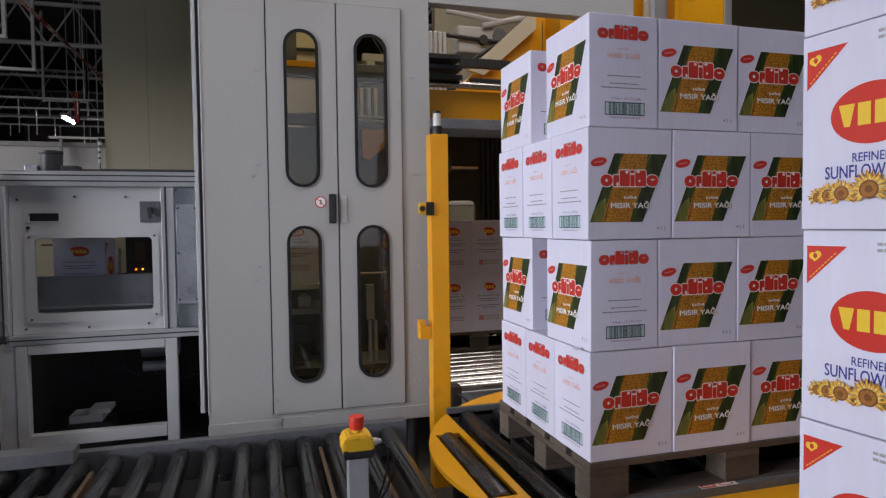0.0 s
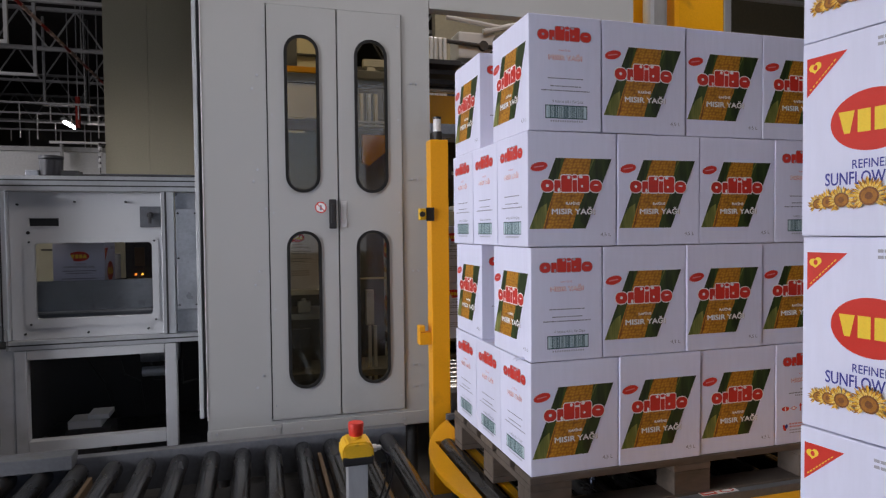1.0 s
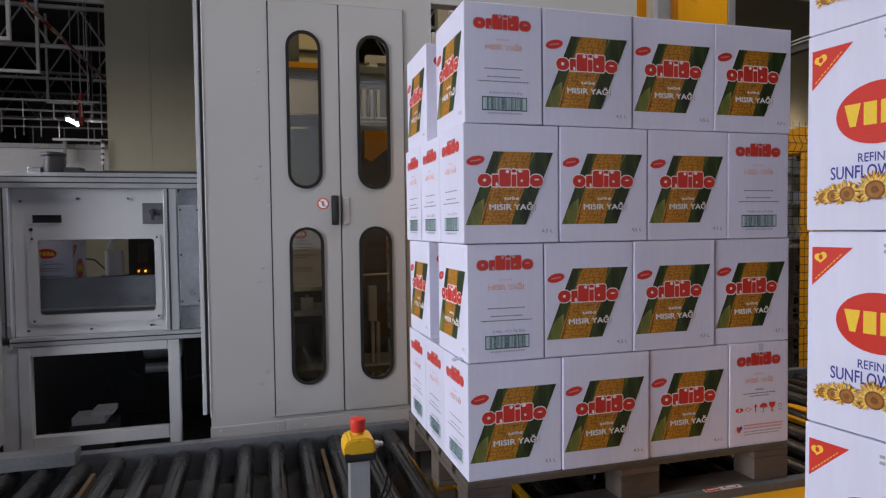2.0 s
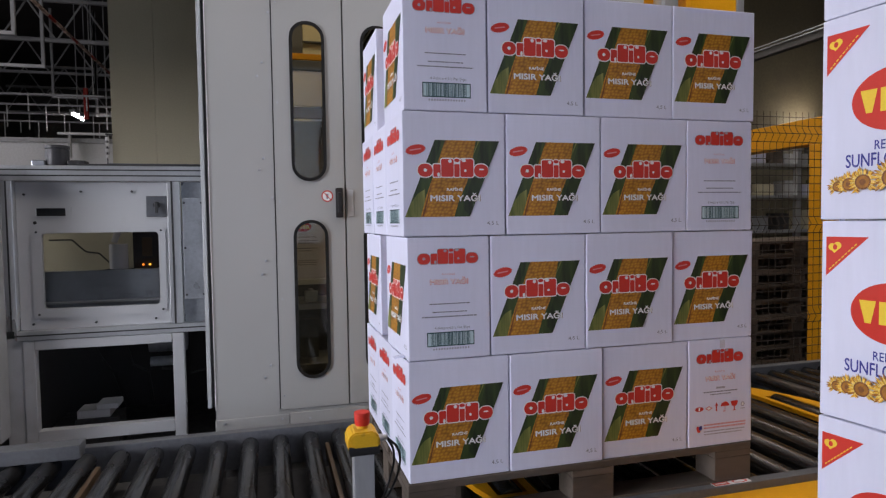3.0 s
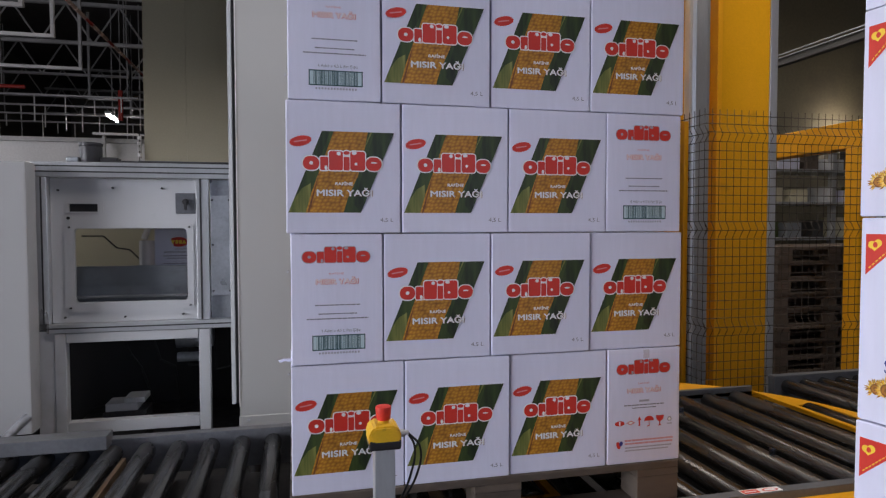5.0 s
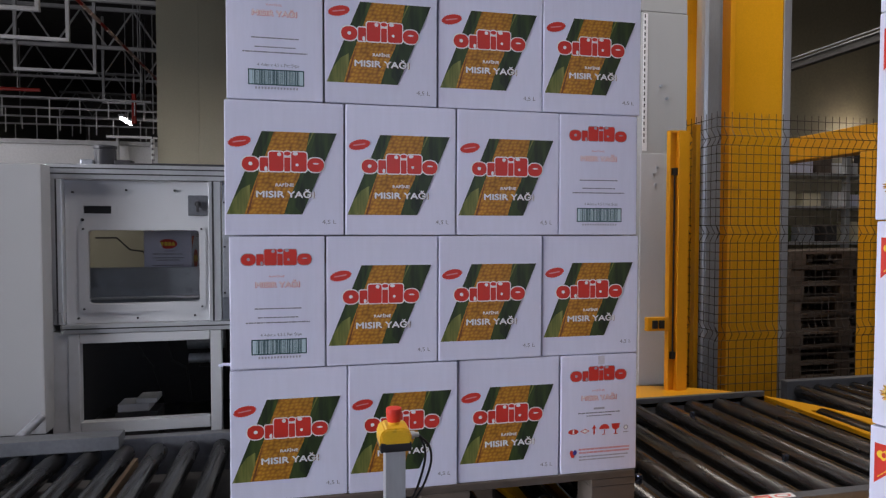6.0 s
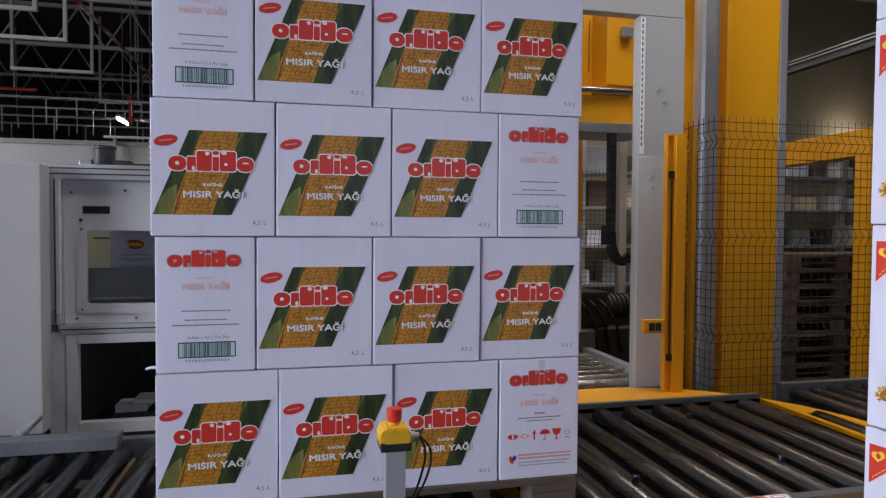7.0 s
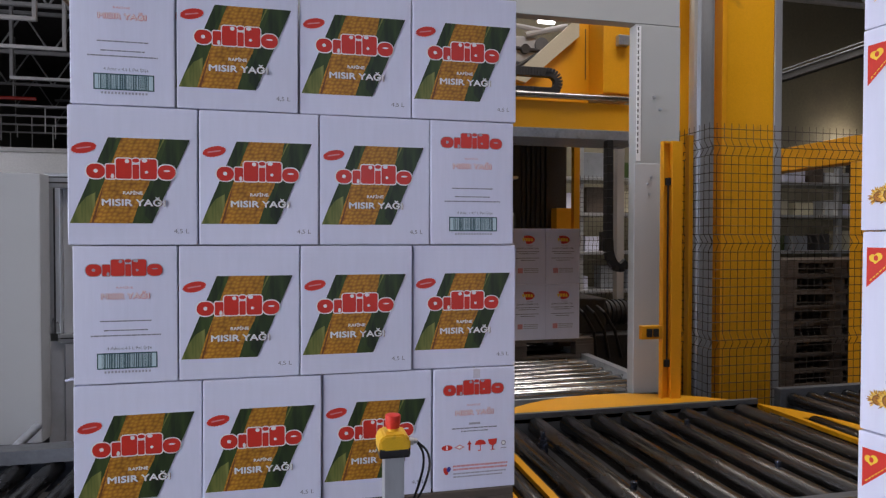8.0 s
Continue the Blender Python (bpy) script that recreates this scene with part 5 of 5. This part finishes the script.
def sunflower_face(h):
    """The broad face of the other carton: corner triangle, oval mark, words and a row of sunflowers."""
    pr = Print()
    pr.poly([(0.036 * VW, 0.92 * h), (0.036 * VW, 0.72 * h), (0.33 * VW, 0.92 * h)], M_RED)
    for u, v in ((0.078, 0.868), (0.118, 0.876)):
        pr.oval(u * VW, v * h, 0.0075, 0.0075, M_YINK, n=12, up=u < 0.1)
    pr.poly([(0.056 * VW, 0.861 * h), (0.096 * VW, 0.838 * h), (0.143 * VW, 0.868 * h)], M_YINK)
    pr.oval(0.1 * VW, 0.868 * h, 0.0045, 0.0055, M_RED, n=12)
    corner = pr
    for i in range(9):
        a, b = (0.062 + 0.022 * i) * VW, (0.752 + 0.0152 * i) * h
        pr.poly([(a, b), (a + 0.0042, b + 0.0042), (a + 0.0028, b + 0.0056), (a - 0.0014, b + 0.0014)], M_YINK, i == 0)
    pr = Print()
    small_lines(pr, [(0.72 * VW, 0.935 * h, 0.38 * VW, 0.006), (0.72 * VW, 0.905 * h, 0.38 * VW, 0.006)], M_SHADOWINK)
    lines, pr = pr, Print()
    oval_mark(pr, 0.5 * VW, 0.56 * h, 0.285 * VW, 0.148 * h)
    mark, pr = pr, Print()
    pr.text("REFINED", 0.5 * VW, 0.352 * h, 0.26 * VW, 0.0165, M_BLUEINK, bold=0.015)
    grade, pr = pr, Print()
    pr.text("SUNFLOWER OIL", 0.51 * VW, 0.285 * h, 0.66 * VW, 0.0245, M_BLUEINK, bold=0.018)
    words, pr = pr, Print()
    pr.lift += 0.001
    for i, (u, r) in enumerate(((0.13, 0.022), (0.87, 0.022), (0.21, 0.026), (0.79, 0.026), (0.31, 0.03), (0.69, 0.03), (0.5, 0.037))):
        flower(pr, u * VW, 0.125 * h + 0.72 * r, r, i, 0.125 * h)
    return {"corner_print": corner, "lines_print": lines, "mark_print": mark, "grade_print": grade, "name_print": words, "flower_print": pr}


def seller_face(h):
    """The narrow face of the other carton: small oval mark, words and lines."""
    pr = Print()
    oval_mark(pr, 0.5 * VD, 0.8 * h, 0.2 * VD, 0.075 * h)
    mark, pr = pr, Print()
    small_lines(pr, [(0.5 * VD, 0.69 * h, 0.3 * VD, 0.005)], M_SHADOWINK)
    pr.text("SUNFLOWER OIL", 0.5 * VD, 0.645 * h, 0.62 * VD, 0.011, M_GREYINK, bold=0.04)
    small_lines(pr, [(0.5 * VD, 0.585 * h, 0.66 * VD, 0.005), (0.5 * VD, 0.55 * h, 0.5 * VD, 0.005), (0.5 * VD, 0.47 * h, 0.66 * VD, 0.005), (0.5 * VD, 0.43 * h, 0.4 * VD, 0.005)], M_GREYINK)
    words, pr = pr, Print()
    pr.bar(0.22 * VD, 0.2 * h, 0.36 * VD, 0.29 * h, M_PINKINK)
    small_lines(pr, [(0.6 * VD, 0.28 * h, 0.42 * VD, 0.006), (0.6 * VD, 0.25 * h, 0.42 * VD, 0.006), (0.6 * VD, 0.215 * h, 0.42 * VD, 0.006)], M_SHADOWINK)
    return {"mark_print": mark, "name_print": words, "notice_print": pr}


def sunflower_carton(h, m, group):
    t = thing("sunflower_oil_carton", "white cardboard carton printed with sunflowers and a red oval", "carton", m, group)
    part("body", carton_body(VW, VD, h), M_CARD, t)
    part("flap_seam", flap_seam(VW, VD, h), M_CARD_IN, t)
    broad, narrow = sunflower_face(h), seller_face(h)
    for side, prints in (("front", broad), ("back", broad), ("left", narrow), ("right", narrow)):
        for nm, pr in prints.items():
            ob = new(nm, pr.mesh(nm, on_face(side, VW, VD)))
            ob.parent = t
            if nm == "lines_print" or (nm == "name_print" and prints is narrow):
                tagged(ob, kind="stuff")
    return t


sun = sunflower_carton(VH, pose(1.19, 0.9, 0.604), "cartons on the waiting pallet")
# waiting pallet: its broad faces look across to the camera's side; turned a little
TURN, NX, NY, NB = 8.0, 1.085, 1.045, ZR - 0.03
near_m = pose(NX, NY, 0, 0, 0, TURN)
n = 0
for k in range(4):
    for j in range(4):
        for i in range(3):
            m = near_m @ pose(VD / 2 + i * (VD + 0.003) + rnd.uniform(0, 0.004) + (0.004 if k % 2 else 0), -VW / 2 - j * (VW + 0.003), NB + 0.1455 + (VH + 0.0022) * k, 0, 0, -90 + rnd.uniform(-0.4, 0.4))
            if n == 0:
                sun.matrix_basis = m
            else:
                copy_thing(sun, m)
            n += 1
wait = stacked_pallet(near_m @ pose(0.0, 0.02, NB + 0.0005, 0, 0, -90), "weathered wooden pallet under sunflower oil cartons", "")
# pallet behind the machine's arch: narrow faces to the front
TALL = 0.404
tall = sunflower_carton(TALL, pose(0, 0, 0), "cartons behind the arch")
n = 0
for k in range(2):
    for j in range(2):
        for i in range(4):
            m = pose(0.93 + (VD + 0.001) * (i + 0.5), 4.3 + VW / 2 + j * (VW + 0.003), BASE + (TALL + 0.002) * k, 0, 0, 90 + rnd.uniform(-0.5, 0.5))
            if n == 0:
                tall.matrix_basis = m
            else:
                copy_thing(tall, m)
            n += 1
copy_thing(wait, pose(0.93, 4.3, ZR + 0.0005))["label"] = "weathered wooden pallet on the outfeed conveyor behind the arch"
# cartons on the feeder's belt, one after the other
belt_a = copy_thing(sun, pose(-1.055, YF + 0.45, 0.9555, 0, 0, 90))
belt_b = copy_thing(sun, pose(-0.1, YF + 0.45, 0.9555, 0, 0, 90))
for c in (belt_a, belt_b):
    tagged(c, "white sunflower oil carton riding on the feeder's belt", "", "cartons on the belt")
dim = copy_thing(sun, pose(0.215, YI + 0.16, 1.051, 0, 0, 90))
tagged(dim, "white sunflower oil carton inside the cabinet", "", "carton in the cabinet")

# ---- hall behind ----
store = thing("cold_room", "tall beige insulated panel room behind the feeder", "room")
for a, b in ((-1.165, -0.841), (-0.839, -0.3), (-0.298, 0.4)):
    box_part("wall_panel", (a, 5.6, 0.0, b, 8.5, 6.38), M_BEIGE, store, 0.001)
# unseen slab, added to keep overhead light off the panel room's upper wall
structure("shade_slab", (-2.3, 4.85, 3.35, -0.27, 5.597, 3.45), M_WALL, "plain dark unseen slab that shades the panel room's upper wall")
# added out of view to block the side gate's light higher up
structure("shade_wall_west", (-2.4, 3.3, 2.4, -2.28, 5.0, 6.39), M_WALL, "plain dark unseen hanging wall that shades the panel room")
box_part("side_profile", (-0.29, YF + 0.2, 0.0, -0.262, YF + 0.26, 3.2), M_ALU, store, 0.002)

for i in range(4):
    rod_part("insulator", (-1.195, 5.56, 1.925 + 0.046 * i), (-1.195, 5.56, 1.952 + 0.046 * i), 0.015, M_WHITEINK, store, 12, 0.004, "small white insulator")
rod_part("insulator_rod", (-1.195, 5.56, 1.8), (-1.195, 5.56, 2.12), 0.004, M_DARK, store, 6)
for z in (1.82, 2.11):
    box_part("insulator_bracket", (-1.205, 5.55, z, -1.16, 5.61, z + 0.006), M_DARK, store, 0)

truss = thing("roof_truss", "grey steel roof truss of thin members", "truss", group="roof trusses")
bm = bmesh.new()
bx(bm, -8, -0.04, 5.9, 15.9, 0.04, 5.97)
bx(bm, -8, -0.04, 5.1, 15.9, 0.04, 5.16)
part("chord", bm, M_TRUSS, truss)
for i in range(24):
    bm = bmesh.new()
    a = -8 + i
    rod(bm, (a, 0, 5.13), (a + (0.5), 0, 5.93), 0.02, 6)
    rod(bm, (a + 0.5, 0, 5.93), (a + 1, 0, 5.13), 0.02, 6)
    part("diagonal", bm, M_TRUSS, truss)
truss.matrix_basis = pose(0, 8.5, 0)
for y in (11.5, 14.5, 17.5, 20.5, 23.5):
    copy_thing(truss, pose(0, y, 0))
rnd = random.Random(4)
M_TRAY = mat("galvanised_tray", (0.68, 0.68, 0.68), 0.45, 0.3, vary=0.12, scale=3, fine=40)
for x, y, z, w in ((-3.58, 9.85, 4.38, 2.2), (-3.68, 11.3, 4.37, 2.4), (-3.85, 13.2, 4.3, 1.4), (-3.75, 16.5, 4.35, 0.95), (-2.9, 16.5, 3.95, 0.9)):
    hang = thing("hanging_tray", "thin grey cable tray on bent hangers under the roof", "cable tray", group="hanging trays")
    box_part("tray", (x - w, y, z, x, y + 0.07, z + 0.055), M_TRAY, hang, 0.004)
    for k in (x - 0.055, x - w):
        box_part("hanger", (k, y + 0.005, z + 0.056, k + 0.055, y + 0.065, 6.4), M_TRAY if y < 13 else M_TRUSS, hang, 0.004)
for n in range(4):
    y, z = 14.6 + 1.1 * n, 4.05 - 0.02 * n
    hang = thing("hanging_rail", "dark rail under the roof with short pale drop rods", "rail", group="hanging rails")
    box_part("rail", (-7.6, y, z, -3.2, y + 0.05, z + 0.04), M_TRUSS, hang, 0)
    for i in range(7):
        x = -7.3 + 0.62 * i + 0.3 * rnd.random()
        k = rnd.uniform(0.25, 0.6)
        rod_part("drop_rod", (x, y + 0.025, z - k), (x, y + 0.025, z), 0.013, M_TRAY, hang, 6)
    for x in (-7.0, -3.4):
        rod_part("hanger", (x, y + 0.025, z + 0.04), (x, y + 0.025, 6.4), 0.014, M_TRUSS, hang, 6)
pipes = thing("sprinkler_pipe", "red painted sprinkler pipe under the roof", "pipe")
bm = bmesh.new()
pipe(bm, [(-3.3, 6.0, 4.79), (-3.3, 25, 4.79)], 0.026, 8)
pipe(bm, [(-7.9, 14.0, 4.1), (-5.1, 14.0, 4.1)], 0.035, 8)
pipe(bm, [(-3.63, 15.0, 4.3), (-3.63, 15.0, 3.65)], 0.05, 8)
part("pipe", bm, M_REDPIPE, pipes)
# pale lengths paint the bright reflections along the red pipe
M_PIPE_GLINT = mat("pale_pipe_glint", (0.85, 0.62, 0.52), 0.25, 0.3, vary=0.1, scale=4, fine=40)
for n in range(7):
    y = 8.2 + 1.25 * n
    rod_part("sleeve", (-3.3, y, 4.79), (-3.3, y + 0.85, 4.79), 0.032, M_PIPE_GLINT, pipes, 10)
for x, y, z in ((-3.3, 9.0, 4.79), (-3.3, 14.0, 4.79), (-3.3, 19.0, 4.79), (-5.5, 14.0, 4.1), (-3.63, 15.0, 4.3)):
    rod_part("hanger", (x, y, z), (x, y, 6.4), 0.012, M_TRUSS, pipes, 6)


def tube_lamp(m, length):
    t = thing("fluorescent_lamp", "lit fluorescent tube lamp under the roof", "lamp", m, "hall lamps")
    bm = bmesh.new()
    bx(bm, -length / 2, -0.06, 0.04, length / 2, 0.06, 0.1, 0.01)
    part("housing", bm, M_GREY2, t)
    bm = bmesh.new()
    rod(bm, (-length / 2 + 0.02, 0, 0.0), (length / 2 - 0.02, 0, 0.0), 0.027, 12)
    part("tube", bm, M_LAMP, t, "glowing white tube", True)
    rod_part("hanger", (0, 0, 0.1), (0, 0, 6.39 - m.translation.z), 0.012, M_TRUSS, t, 6)
    return t


for x, y, z, r in ((-4.05, 16.0, 3.85, 90), (3.08, 7.6, 4.13, 5), (5.65, 8.6, 3.95, 80)):
    tube_lamp(pose(x, y, z, 0, 0, r), 0.85 if y > 8 else 0.26)
M_PALE = mat("pale_partition", (0.7, 0.7, 0.7), 0.5, vary=0.08, scale=1.5, fine=40)
far = thing("far_partition", "pale far partition wall low in the hall", "partition")
box_part("panel", (-6.5, 9.5, 0.0, -1.2, 9.7, 2.5), M_PALE, far)
box_part("coping", (-6.5, 9.46, 2.502, -1.2, 9.74, 2.56), M_TRUSS, far)
box_part("top_rail", (-2.62, 9.4, 2.6, -1.95, 9.44, 2.63), M_WHITEINK, far)
for x in (-2.5, -2.05):
    box_part("rail_stay", (x, 9.4, 2.3, x + 0.03, 9.459, 2.599), M_TRUSS, far)
tray = thing("cable_duct", "grey cable duct along the hall above the fence", "cable duct")
box_part("duct", (6.2, 3.0, 3.44, 6.3, 9.9, 3.54), M_DARK, tray)
for z in (3.53, 3.57):
    rod_part("conduit", (6.18, 3.0, z), (6.18, 9.9, z), 0.008, M_ZINC, tray, 8)
for y in (4.0, 8.0):
    rod_part("hanger", (6.25, y, 3.54), (6.25, y, 6.4), 0.02, M_TRUSS, tray, 6)
structure("wall_partition", (2.9, 10.2, 0, 15.9, 10.4, 6.39), M_CREAM_WALL, "plain dim partition wall behind the storage rack")
rack = thing("storage_rack", "cluttered grey storage rack far behind the fence", "rack")
for x in (2.6, 4.2, 5.8, 7.4, 9.0, 10.6):
    box_part("upright", (x, 9.0, 0, x + 0.08, 9.1, 2.9), M_ALU, rack)
for z in (0.5, 1.1, 1.7, 2.25):
    box_part("shelf", (2.6, 8.95, z, 10.68, 9.6, z + 0.05), M_ALU, rack)
rnd = random.Random(9)
goods = [M_BEIGE, M_CARD, M_GREY2, M_WOOD, M_ZINC, M_LEAF, M_DARK, M_CREAM]
for z in (0.55, 1.15, 1.75, 2.3):
    x = 2.75
    while x < 10.3:
        w, h = rnd.uniform(0.2, 0.5), rnd.uniform(0.18, 0.42)
        g = thing("storage_box", "small box of goods on the storage rack", "box", pose(x + w / 2, 9.25, z + 0.001, 0, 0, rnd.uniform(-8, 8)), "boxes on the rack")
        box_part("body", (-w / 2, -0.15, 0, w / 2, 0.15, h), rnd.choice(goods), g, 0.006)
        x += w + rnd.uniform(0.05, 0.3)

# lit work light on a stand behind the rack
work = thing("work_light", "lit work light on a thin stand behind the rack", "lamp")
box_part("head", (10.03, 9.66, 3.0, 10.37, 9.74, 3.16), M_DARK, work, 0.008)
box_part("lens", (10.06, 9.741, 3.02, 10.34, 9.75, 3.14), M_LAMP, work, 0.002, "glowing lens")
rod_part("stand", (10.2, 9.7, 0), (10.2, 9.7, 3.0), 0.015, M_DARK, work, 8)

# ---- movement ----
PALLET_X = [(0.0, 1.0148), (0.5, 0.9065), (1.0, 0.8058), (1.5, 0.6948), (3.0, 0.3921), (3.5, 0.2905), (4.0, 0.1971), (4.5, 0.0970), (6.0, -0.1889), (6.5, -0.2896), (7.0, -0.3766), (7.5, -0.4756), (8.0, -0.5739)]


def motions():
    """The loaded pallet glides to the left over the rollers; cartons pass behind the feeder's window."""
    for ob, m in MOVERS:
        walk(ob, [(t, pose(x, 1.794, 0) @ m) for t, x in PALLET_X])
    y, z = YF + 0.45, 0.9555
    walk(belt_a, [(t, pose(x, y, z, 0, 0, 90)) for t, x in ((0.0, -1.01), (1.7, -1.01), (2.1, -1.3), (2.8, -1.9), (8.0, -2.4))])
    walk(belt_b, [(t, pose(x, y, z, 0, 0, 90)) for t, x in ((0.0, -0.42), (3.6, -0.44), (4.0, -0.52), (4.5, -0.605), (5.8, -0.77), (6.5, -0.88), (7.2, -1.012), (8.0, -1.14))])


motions()
